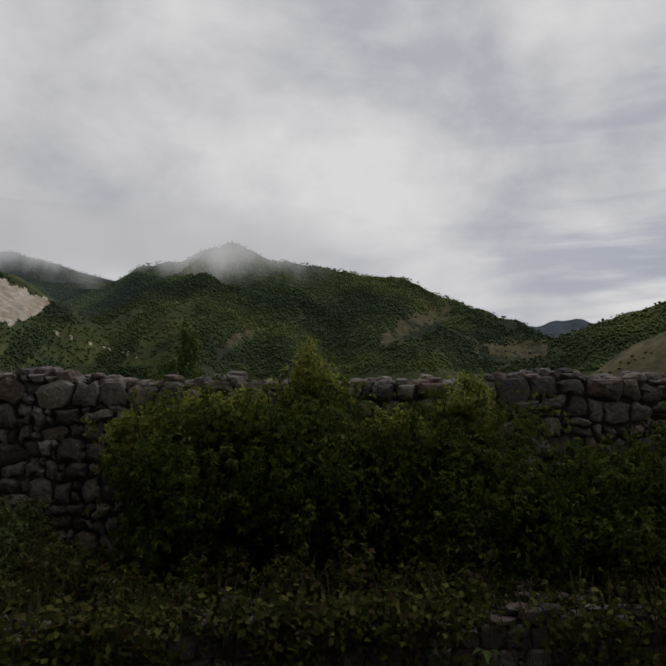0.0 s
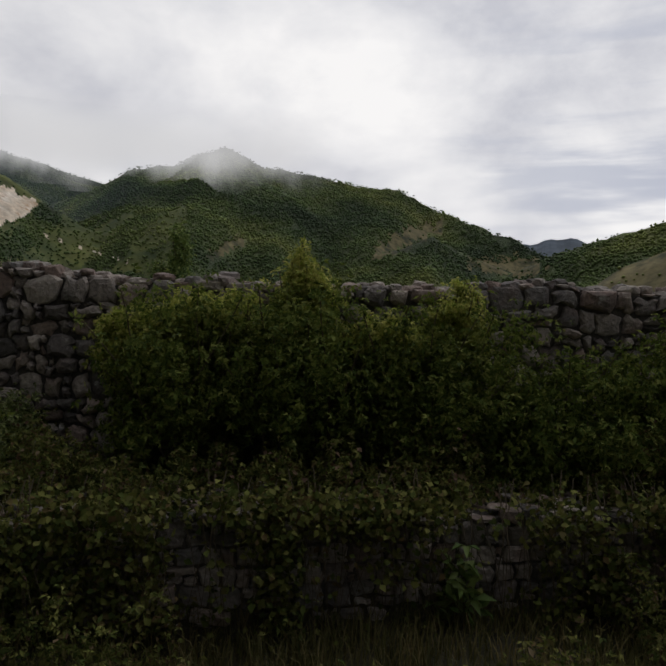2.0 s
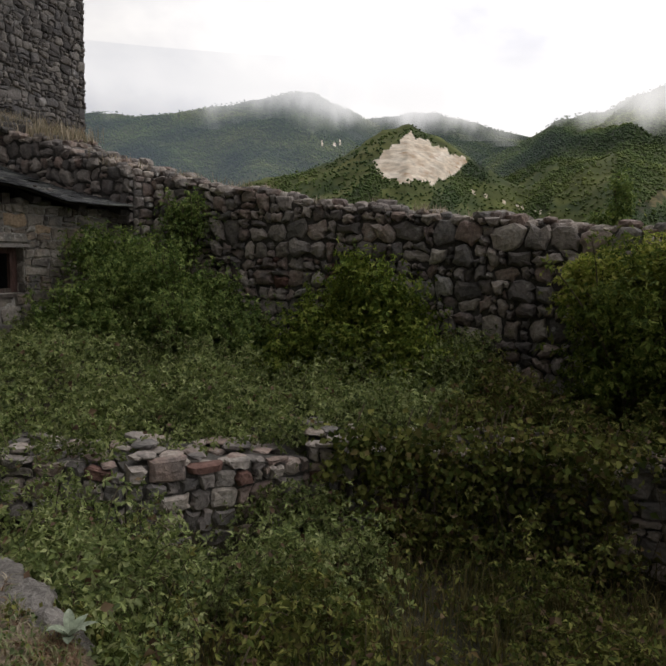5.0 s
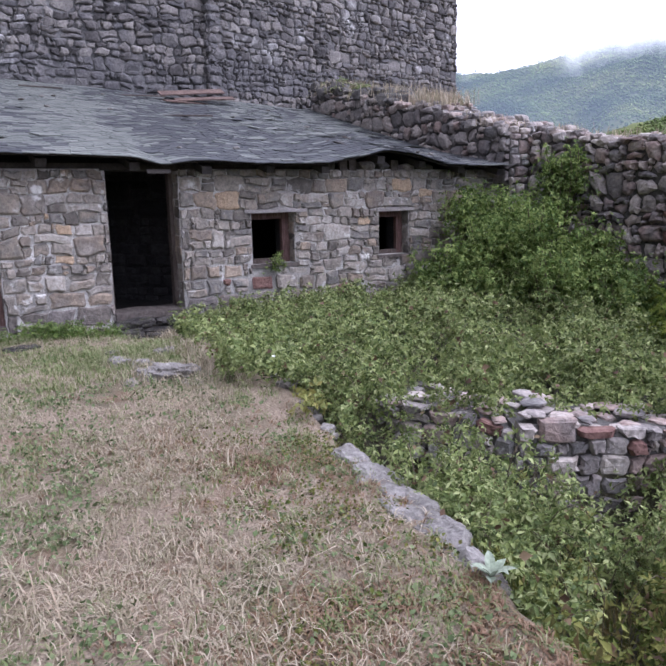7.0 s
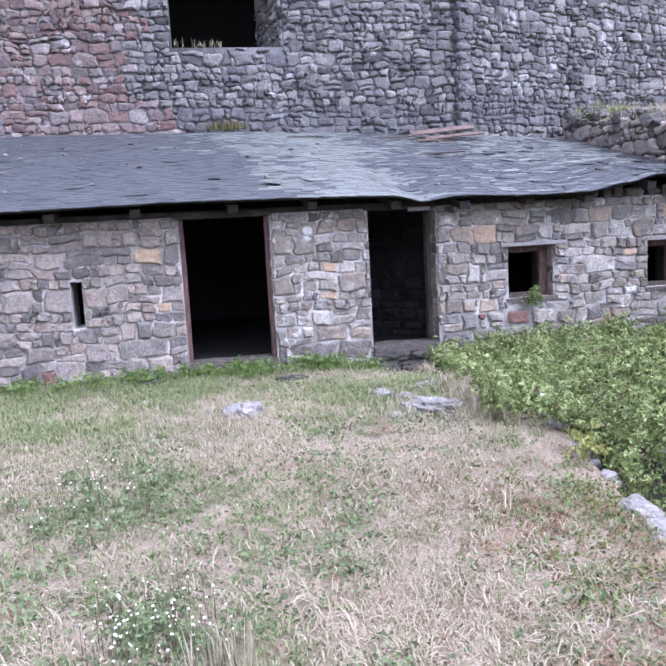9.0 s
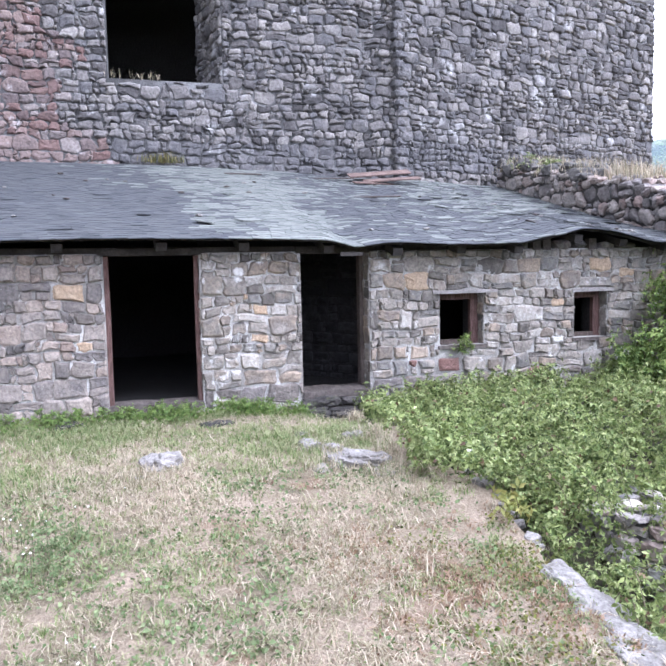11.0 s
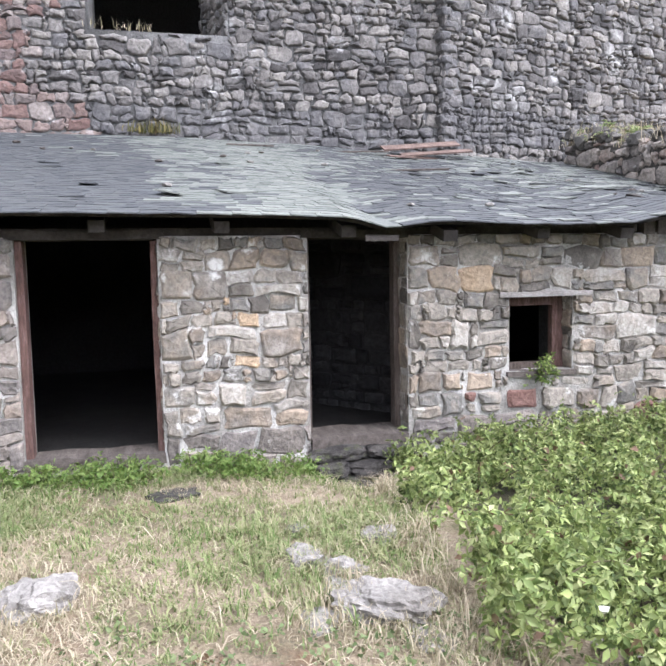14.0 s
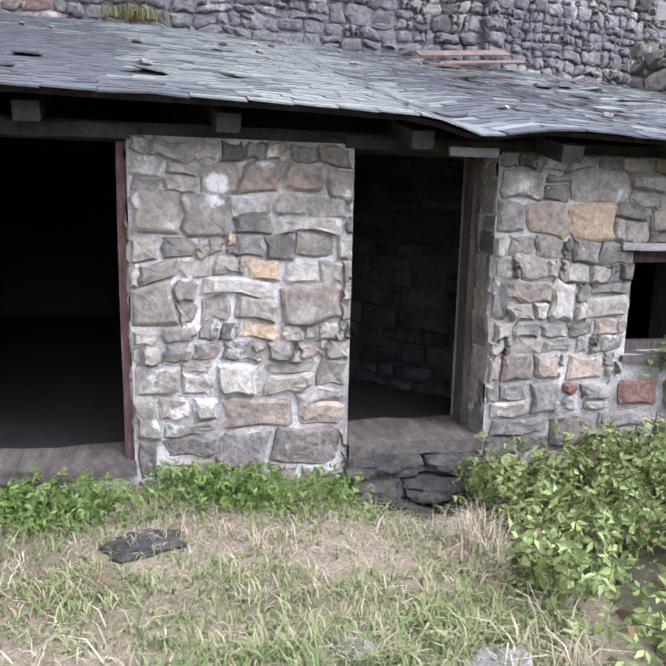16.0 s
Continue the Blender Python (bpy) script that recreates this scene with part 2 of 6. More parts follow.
M_SLATE = material("slate", [(0.035, 0.037, 0.04), (0.048, 0.05, 0.053), (0.065, 0.067, 0.068), (0.048, 0.051, 0.056)], scale=0.8, rough=0.74, bump=0.3, bump_scale=30, per="object",
                   stain=(0.10, 0.105, 0.10), stain_scale=0.9, stain_at=(0.58, 0.74), fine=0.25, spec=0.35)
M_SLATE_REST = material("slate_rest", [(0.035, 0.037, 0.04), (0.048, 0.05, 0.053), (0.065, 0.067, 0.068), (0.048, 0.051, 0.056)], scale=0.8, rough=0.74, bump=0.3, bump_scale=30,
                        stain=(0.10, 0.105, 0.10), stain_scale=0.9, stain_at=(0.58, 0.74), fine=0.25, spec=0.35)
M_SLATE_PALE = material("pale_slate", [(0.076, 0.082, 0.073), (0.112, 0.119, 0.106), (0.152, 0.158, 0.139)], scale=1.5, rough=0.65, bump=0.3, bump_scale=30, fine=0.35, spec=0.5)
M_WOOD = material("old_wood", [(0.05, 0.037, 0.03), (0.085, 0.065, 0.055), (0.13, 0.11, 0.095)], scale=6, per="noise", bump=0.6, bump_scale=30, stretch=(6, 6, 1), fine=0.4)
M_WOOD_RED = material("red_painted_wood", [(0.062, 0.039, 0.033), (0.116, 0.065, 0.054), (0.171, 0.112, 0.099)], scale=6, per="noise", bump=0.5, bump_scale=30, stretch=(6, 6, 1), fine=0.35)
M_PLANK = material("reddish_plank", [(0.09, 0.06, 0.05), (0.17, 0.12, 0.10)], scale=5, per="noise", bump=0.5, bump_scale=25, fine=0.35)
# old timber, its colour lowered for the shade under the eave
M_BEAM = material("eave_shaded_beam", [(0.022, 0.019, 0.017), (0.055, 0.047, 0.042)], scale=5, per="noise", bump=0.6, bump_scale=30, fine=0.4)
# indoor walls and floor near black: interior shade put into their colour
M_DARK = material("shade_dark_wall", [(0.02, 0.0195, 0.02), (0.048, 0.046, 0.046)], scale=3, bump=0.7, bump_scale=20, fine=0.4)
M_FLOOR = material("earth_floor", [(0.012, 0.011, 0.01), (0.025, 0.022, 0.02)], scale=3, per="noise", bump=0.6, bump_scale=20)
M_SOIL = material("dry_turf", [(0.12, 0.102, 0.06), (0.23, 0.182, 0.125), (0.30, 0.235, 0.17), (0.16, 0.138, 0.078)], scale=1.3, per="noise", bump=1.0, bump_scale=45, bump_dist=0.04, fine=0.45,
                  stain=(0.20, 0.12, 0.075), stain_scale=1.0, stain_at=(0.56, 0.70))
# soil under the brambles, darkened further for shade inside the thicket
M_UNDER = material("shade_darkened_soil", [(0.035, 0.035, 0.02), (0.06, 0.05, 0.03)], scale=3, per="noise", bump=1.0, bump_scale=30)
M_STRAW = material("dry_grass", [(0.202, 0.178, 0.106), (0.392, 0.333, 0.237), (0.534, 0.457, 0.344), (0.344, 0.291, 0.202), (0.225, 0.214, 0.119), (0.451, 0.356, 0.261)], scale=1.1, sway=1.3, bump=0, fine=0.1, translucent=0.3)
M_MATTED = material("matted_brown_grass", [(0.112, 0.067, 0.039), (0.213, 0.129, 0.078), (0.302, 0.202, 0.134), (0.179, 0.146, 0.067)], scale=1.5, sway=1.0, bump=0, fine=0.15, translucent=0.2)
M_GREEN_GRASS = material("green_grass", [(0.10, 0.15, 0.045), (0.17, 0.22, 0.08), (0.27, 0.28, 0.14), (0.36, 0.33, 0.20)], scale=0.8, bump=0, fine=0.1, translucent=0.35)
M_BRAMBLE = material("bramble_leaf", [(0.054, 0.077, 0.024), (0.123, 0.167, 0.05), (0.204, 0.256, 0.08), (0.314, 0.359, 0.131), (0.106, 0.141, 0.052), (0.398, 0.43, 0.194), (0.176, 0.225, 0.081)], scale=2.2, sway=0.9, rough=0.65, bump=0, fine=0.15, translucent=0.32, spec=0.18)
# olive autumn leaf, also darkened for the deep shade in the ditch
M_DITCH = material("shade_dark_autumn_leaf", [(0.044, 0.062, 0.017), (0.086, 0.111, 0.028), (0.147, 0.166, 0.042), (0.233, 0.233, 0.068), (0.111, 0.123, 0.037), (0.16, 0.111, 0.052)], scale=1.0, rough=0.8, bump=0, fine=0.15, translucent=0.3, spec=0.08)
M_RANK = material("rank_grass", [(0.06, 0.07, 0.02), (0.13, 0.12, 0.04), (0.20, 0.155, 0.065)], scale=1.0, bump=0, fine=0.15, translucent=0.25)
M_GREY_GREEN = material("grey_green_leaf", [(0.085, 0.119, 0.048), (0.142, 0.184, 0.08), (0.209, 0.248, 0.12)], scale=2.0, bump=0, fine=0.15, translucent=0.25)
# young yellow-green leaf, brightened for the light on the vine's top
M_YOUNG = material("toplit_young_leaf", [(0.16, 0.21, 0.035), (0.32, 0.37, 0.07), (0.46, 0.48, 0.12), (0.58, 0.54, 0.17)], scale=1.6, rough=0.6, bump=0, fine=0.15, translucent=0.5, spec=0.2)
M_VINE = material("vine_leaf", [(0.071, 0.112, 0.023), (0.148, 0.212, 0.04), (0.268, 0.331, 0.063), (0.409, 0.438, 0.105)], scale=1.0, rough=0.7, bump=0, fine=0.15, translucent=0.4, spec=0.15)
# darker copy of the vine leaf, shade on the rampart put into colour
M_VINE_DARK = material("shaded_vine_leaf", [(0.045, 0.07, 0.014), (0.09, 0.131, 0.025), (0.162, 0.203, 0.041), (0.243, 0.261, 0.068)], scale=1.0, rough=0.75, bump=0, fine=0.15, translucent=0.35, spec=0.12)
M_ELDER = material("shrub_leaf", [(0.061, 0.107, 0.028), (0.123, 0.184, 0.045), (0.202, 0.272, 0.072), (0.336, 0.395, 0.128)], scale=1.2, rough=0.65, bump=0, fine=0.15, translucent=0.35, spec=0.2)
M_BROWN_LEAF = material("withered_leaf", [(0.094, 0.057, 0.036), (0.157, 0.095, 0.058), (0.207, 0.159, 0.084)], scale=2, rough=0.7, bump=0, fine=0.2, translucent=0.25)
M_YELLOW_LEAF = material("yellowing_leaf", [(0.208, 0.22, 0.061), (0.316, 0.292, 0.09), (0.183, 0.232, 0.067)], scale=2, rough=0.6, bump=0, fine=0.15, translucent=0.35)
M_GREY_LEAF = material("woolly_leaf", [(0.24, 0.29, 0.20), (0.34, 0.38, 0.29)], scale=8, per="noise", rough=0.9, bump=0.3, translucent=0.2)
M_NETTLE = material("fresh_leaf", [(0.08, 0.14, 0.03), (0.14, 0.21, 0.05), (0.23, 0.29, 0.09)], scale=2, rough=0.5, bump=0, fine=0.15, translucent=0.35)
M_STEM = material("stem", [(0.06, 0.05, 0.03), (0.13, 0.10, 0.065)], scale=8, per="noise", bump=0.3)
M_FLOWER = material("white_flower", [(0.62, 0.61, 0.57), (0.72, 0.70, 0.66)], scale=8, per="noise", bump=0)
# bright ends of forest and scrub patches partly imitate sunlit slopes
M_FOREST = material("hill_forest", [(0.055, 0.091, 0.043), (0.081, 0.128, 0.049), (0.139, 0.193, 0.062), (0.229, 0.269, 0.081)], scale=0.011, per="noise", spread=1.2, bump=0, fine=0.3, bump_scale=0.05)
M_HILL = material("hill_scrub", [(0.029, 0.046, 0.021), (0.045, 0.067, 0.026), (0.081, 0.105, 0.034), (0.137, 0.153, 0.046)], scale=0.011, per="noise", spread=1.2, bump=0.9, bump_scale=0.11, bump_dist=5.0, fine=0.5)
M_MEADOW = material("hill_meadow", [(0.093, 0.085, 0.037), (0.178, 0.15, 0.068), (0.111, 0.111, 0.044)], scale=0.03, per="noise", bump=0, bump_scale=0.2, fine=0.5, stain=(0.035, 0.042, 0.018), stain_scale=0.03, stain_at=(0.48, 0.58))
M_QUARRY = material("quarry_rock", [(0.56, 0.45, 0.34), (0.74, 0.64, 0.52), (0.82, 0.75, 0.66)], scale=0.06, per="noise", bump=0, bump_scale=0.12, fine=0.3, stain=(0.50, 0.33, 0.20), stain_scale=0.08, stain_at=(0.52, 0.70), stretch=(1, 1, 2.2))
# lighter scrub copy: sun through cloud gaps put into the colour
M_SUNNY = material("scrub_painted_sunlit", [(0.056, 0.076, 0.024), (0.112, 0.132, 0.037), (0.168, 0.172, 0.056)], scale=0.02, per="noise", bump=0, bump_scale=0.07, fine=0.5, stain=(0.05, 0.075, 0.028), stain_scale=0.035, stain_at=(0.50, 0.62))
# blue base colour imitates the haze over the farthest ridge
M_FAR = material("haze_blue_ridge", [(0.10, 0.13, 0.17), (0.12, 0.15, 0.19)], scale=0.004, per="noise", bump=0, bump_scale=0.02)


# ---- building blocks ----
def mesh_of(name, verts, faces):
    me = bpy.data.meshes.new(name)
    me.from_pydata(verts, [], faces)
    me.update()
    return me


def part(name, geometry, mat, parent=None, label="", kind=""):
    """One mesh object from a bmesh, a mesh or (verts, faces), under a thing or a part."""
    if isinstance(geometry, tuple):
        me = mesh_of(name, *geometry)
    elif isinstance(geometry, bmesh.types.BMesh):
        me = bpy.data.meshes.new(name)
        geometry.to_mesh(me)
        geometry.free()
    else:
        me = geometry
    if not me.materials:
        me.materials.append(mat)
    ob = new(name, me)
    if parent:
        ob.parent = parent
    return tagged(ob, label, kind=kind)


def smooth01(a, b, v):
    k = np.clip((v - a) / (b - a), 0, 1)
    return k * k * (3 - 2 * k)


def box_geo(x0, x1, y0, y1, z0, z1, rough=0.0, bevel=0.008, cuts=0):
    bm = bmesh.new()
    bmesh.ops.create_cube(bm, size=1, matrix=Matrix.LocRotScale(((x0 + x1) / 2, (y0 + y1) / 2, (z0 + z1) / 2), None, (x1 - x0, y1 - y0, z1 - z0)))
    if cuts:
        bmesh.ops.subdivide_edges(bm, edges=bm.edges[:], cuts=cuts, use_grid_fill=True)
    elif bevel:
        bmesh.ops.bevel(bm, geom=bm.edges[:], offset=bevel, segments=2, affect="EDGES")
    if rough:
        for v in bm.verts:
            v.co += noise.noise_vector(v.co * 3.1) * rough + noise.noise_vector(v.co * 9.0) * rough * 0.4
    return bm


def plane_frame(origin, along, normal):
    """Maps (u, v, w) of a wall face into the world: u along it, v up, w out of it."""
    o, a, n = Vector(origin), Vector(along).normalized(), Vector(normal).normalized()
    return lambda u, v, w: tuple(o + a * u + Vector((0, 0, v)) + n * w)


def clip(poly, a, b, c):
    """Keeps the part of poly where a u + b v <= c."""
    out = []
    for i in range(len(poly)):
        p, q = poly[i - 1], poly[i]
        dp, dq = a * p[0] + b * p[1] - c, a * q[0] + b * q[1] - c
        if (dp < 0) != (dq < 0):
            k = dp / (dp - dq)
            out.append((p[0] + (q[0] - p[0]) * k, p[1] + (q[1] - p[1]) * k))
        if dq <= 0:
            out.append(q)
    return out


def fit_holes(poly, holes):
    """Cuts a stone's outline back to the edges of the openings."""
    cu, cv = sum(p[0] for p in poly) / len(poly), sum(p[1] for p in poly) / len(poly)
    for u0, u1, v0, v1 in holes:
        us, vs = [p[0] for p in poly], [p[1] for p in poly]
        if max(us) <= u0 or min(us) >= u1 or max(vs) <= v0 or min(vs) >= v1:
            continue
        gaps = [(u0 - cu, (1, 0, u0)), (cu - u1, (-1, 0, -u1)), (v0 - cv, (0, 1, v0)), (cv - v1, (0, -1, -v1))]
        gap, plane = max(gaps, key=lambda g: g[0])
        if gap <= 0:
            return []
        poly = clip(poly, *plane)
        if len(poly) < 3:
            return []
    return poly


def rubble(rng, u0, u1, v0, v1, su, sv, top=None, holes=(), loose=0.42):
    """Outlines of irregular rubble stones of about su by sv that fill a wall face."""
    rows, cols = int((v1 - v0) / sv) + 3, int((u1 - u0) / su) + 3
    seed = {}
    for r in range(-1, rows):
        for c in range(-1, cols):
            u = u0 + (c + 0.5 * (r % 2) + rng.uniform(-loose, loose)) * su
            v = v0 + (r + 0.5 + rng.uniform(-loose, loose) * 0.8) * sv + 0.35 * sv * math.sin(u * 0.9 + r * 0.13)
            if rng.random() < 0.84:
                seed[r, c] = (u, v)
    asp = su / sv
    out = []
    for (r, c), (u, v) in seed.items():
        lim = min(v1, top(u)) if top else v1
        if not (u0 < u < u1 and v0 - 0.1 < v < lim):
            continue
        poly = [(u - su * 1.1, v - sv * 1.1), (u + su * 1.1, v - sv * 1.1), (u + su * 1.1, v + sv * 1.1), (u - su * 1.1, v + sv * 1.1)]
        for dr in (-2, -1, 0, 1, 2):
            for dc in (-2, -1, 0, 1, 2):
                q = seed.get((r + dr, c + dc))
                if q and (dr or dc):
                    du, dv = q[0] - u, (q[1] - v) * asp * asp
                    poly = clip(poly, du, dv, du * (u + q[0]) / 2 + dv * (v + q[1]) / 2)
                    if len(poly) < 3:
                        break
        for a, b, k in ((-1, 0, -u0), (1, 0, u1), (0, -1, -v0), (0, 1, lim)):
            poly = clip(poly, a, b, k) if len(poly) > 2 else []
        if len(poly) > 2:
            fat, tip = [], rng.uniform(-0.12, 0.12)
            for i in range(len(poly)):
                p, q = poly[i - 1], poly[i]
                fat += [(p[0] * 0.84 + q[0] * 0.16, p[1] * 0.84 + q[1] * 0.16), (p[0] * 0.16 + q[0] * 0.84 + rng.uniform(-.012, .012), p[1] * 0.16 + q[1] * 0.84 + rng.uniform(-.012, .012))]
            poly = fit_holes(fat, holes)
        if len(poly) > 2:
            out.append(poly)
    return out


def warp(u, v, k):
    a = noise.noise_vector((u * 2.1, v * 2.1, 3.3))
    b = noise.noise_vector((u * 6.0, v * 6.0, 8.1))
    return u + k * a.x + 0.35 * k * b.x, v + k * a.y + 0.35 * k * b.y


def coursed(rng, u0, u1, v0, v1, holes=(), low=0.12, high=0.30, wide=(0.8, 2.3), bend=0.035, corner=(0.04, 0.15), rough=0.012, split=0.5):
    """Outlines of roughly squared stones in broken, uneven courses, large and small mixed."""
    out, v = [], v0
    while v < v1 - 0.05:
        h = min(rng.uniform(low, high), v1 - v)
        if v1 - v - h < 0.08:
            h = v1 - v
        u = u0 - rng.uniform(0, 0.3)
        while u < u1:
            w = h * rng.uniform(*wide)
            cells = [(u, u + w, v, v + h)]
            kind = rng.random()
            if h > 0.19 and kind < split:
                k = rng.uniform(0.35, 0.65)
                cells = [(u, u + w, v, v + h * k), (u, u + w, v + h * k, v + h)]
                if w > 0.28 and rng.random() < 0.6:
                    m, a = rng.uniform(0.3, 0.7), cells.pop(rng.randrange(2))
                    cells += [(a[0], a[0] + (a[1] - a[0]) * m, a[2], a[3]), (a[0] + (a[1] - a[0]) * m, a[1], a[2], a[3])]
            elif kind > 0.85:
                m = rng.uniform(0.6, 0.8)
                cells = [(u, u + w * m, v, v + h), (u + w * m, u + w, v, v + h * 0.5), (u + w * m, u + w, v + h * 0.5, v + h)]
            for h0, h1, h2, h3 in holes:
                cut = []
                for a, b, c, d in cells:
                    if d <= h2 + 0.03 or c >= h3 - 0.03 or b <= h0 or a >= h1:
                        cut.append((a, b, c, d))
                        continue
                    if h0 - a > 0.03:
                        cut.append((a, h0, c, d))
                    if b - h1 > 0.03:
                        cut.append((h1, b, c, d))
                cells = cut
            for a, b, c, d in cells:
                j = lambda: rng.uniform(-rough, rough)
                ring = []
                for (pu, pv), (qu, qv) in (((a, c), (b, c)), ((b, c), (b, d)), ((b, d), (a, d)), ((a, d), (a, c))):
                    k = rng.uniform(*corner)
                    ring += [(pu + (qu - pu) * s, pv + (qv - pv) * s) for s in (k, 0.5, 1 - rng.uniform(*corner))]
                poly = []
                for p, q in ring:
                    p, q = warp(p, q, bend)
                    poly.append((min(max(p + j(), u0), u1), min(max(q + j(), v0), v1)))
                poly = fit_holes(poly, holes)
                if len(poly) > 2:
                    out.append(poly)
            u += w
        v += h
    return out


def stone_geo(rng, poly, place, gap=0.012, proud=0.03, back=0.05, flat=False):
    """A stone: its outline shrunk by the joint, standing proud of the wall with rounded shoulders and an uneven face."""
    n, gap = len(poly), gap * rng.uniform(0.6, 1.7)
    cu, cv = sum(p[0] for p in poly) / n, sum(p[1] for p in poly) / n
    size = max(min(max(p[0] for p in poly) - min(p[0] for p in poly), max(p[1] for p in poly) - min(p[1] for p in poly)), 0.02)
    depth = proud * rng.uniform(0.35, 1.25)
    tu, tv = rng.uniform(-0.08, 0.08), rng.uniform(-0.10, 0.10)

    def ring(shrink, w, wob):
        k = max(1 - 2 * shrink / size, 0.25)
        return [place(cu + (p[0] - cu) * k, cv + (p[1] - cv) * k, w + (tu * (p[0] - cu) + tv * (p[1] - cv) if w > 0 else 0) + rng.uniform(-wob, wob)) for p in poly]

    vs = ring(gap, -back, 0) + ring(gap, depth * 0.45, 0.002) + ring(gap + min(0.018, size * 0.09), depth * 0.9, 0.004) + ring(gap + size * (0.12 if flat else 0.22), depth * (1.0 if flat else 1.15), 0.006)
    vs.append(place(cu, cv, depth * (1.0 if flat else 1.2) + rng.uniform(-0.008, 0.008)))
    fs = []
    for k in range(3):
        for i in range(n):
            a, b = k * n + i, k * n + (i + 1) % n
            fs.append((a, b, b + n, a + n))
    fs += [(3 * n + i, 3 * n + (i + 1) % n, 4 * n) for i in range(n)]
    return vs, fs


def joined(geos):
    vs, fs = [], []
    for v, f in geos:
        o = len(vs)
        vs.extend(v)
        fs.extend(tuple(i + o for i in q) for q in f)
    return vs, fs


def slab_with_holes(place, u0, u1, v0, v1, depth, holes=(), top=None, w0=0.0, step=1.0):
    """A solid wall from its face at w0 back by depth, with openings cut right through it and an uneven top."""
    us = sorted({u0, u1, *[h[i] for h in holes for i in (0, 1) if u0 < h[i] < u1], *np.arange(u0, u1, step).round(3).tolist()})
    vs = sorted({v0, v1, *[h[i] for h in holes for i in (2, 3) if v0 < h[i] < v1]})
    solid = lambda i, j: 0 <= i < len(us) - 1 and 0 <= j < len(vs) - 1 and not any(
        h[0] < (us[i] + us[i + 1]) / 2 < h[1] and h[2] < (vs[j] + vs[j + 1]) / 2 < h[3] for h in holes)
    verts, index, faces = [], {}, []

    def at(i, j, k):
        if (i, j, k) not in index:
            index[i, j, k] = len(verts)
            v = top(us[i]) if top and j == len(vs) - 1 else vs[j]
            verts.append(place(us[i], v, w0 - depth * k))
        return index[i, j, k]

    for i in range(len(us) - 1):
        for j in range(len(vs) - 1):
            if solid(i, j):
                a, b, c, d = (i, j), (i + 1, j), (i + 1, j + 1), (i, j + 1)
                faces.append(tuple(at(*p, 0) for p in (a, b, c, d)))
                faces.append(tuple(at(*p, 1) for p in (d, c, b, a)))
                for (di, dj), (p, q) in {(0, -1): (a, b), (1, 0): (b, c), (0, 1): (c, d), (-1, 0): (d, a)}.items():
                    if not solid(i + di, j + dj):
                        faces.append((at(*q, 0), at(*p, 0), at(*p, 1), at(*q, 1)))
    return verts, faces


def rock_geo(rng, x, y, z, sx, sy, sz, turn=0.0, rough=0.28, level=3):
    bm = bmesh.new()
    bmesh.ops.create_icosphere(bm, subdivisions=level, radius=1)
    off = Vector((rng.uniform(0, 90), rng.uniform(0, 90), rng.uniform(0, 90)))
    for v in bm.verts:
        d = v.co.copy()
        q = Vector((math.copysign(abs(d.x) ** 0.7, d.x), math.copysign(abs(d.y) ** 0.7, d.y), math.copysign(abs(d.z) ** 0.75, d.z)))
        q *= 1 + rough * noise.noise(d * 1.6 + off) + rough * 0.5 * noise.noise(d * 4.3 + off) + rough * 0.25 * noise.noise(d * 10 + off)
        v.co = Vector((q.x * sx, q.y * sy, q.z * sz))
    bmesh.ops.rotate(bm, verts=bm.verts[:], matrix=Euler((0, 0, turn)).to_matrix())
    bmesh.ops.translate(bm, verts=bm.verts[:], vec=(x, y, z))
    return bm


def numpy_mesh(name, verts, quads):
    """A mesh of quads (n, 4) straight from arrays."""
    me = bpy.data.meshes.new(name)
    me.vertices.add(len(verts))
    me.vertices.foreach_set("co", np.asarray(verts, np.float32).ravel())
    me.loops.add(quads.size)
    me.loops.foreach_set("vertex_index", quads.astype(np.int32).ravel())
    me.polygons.add(len(quads))
    me.polygons.foreach_set("loop_start", np.arange(0, quads.size, quads.shape[1], dtype=np.int32))
    me.update(calc_edges=True)
    return me


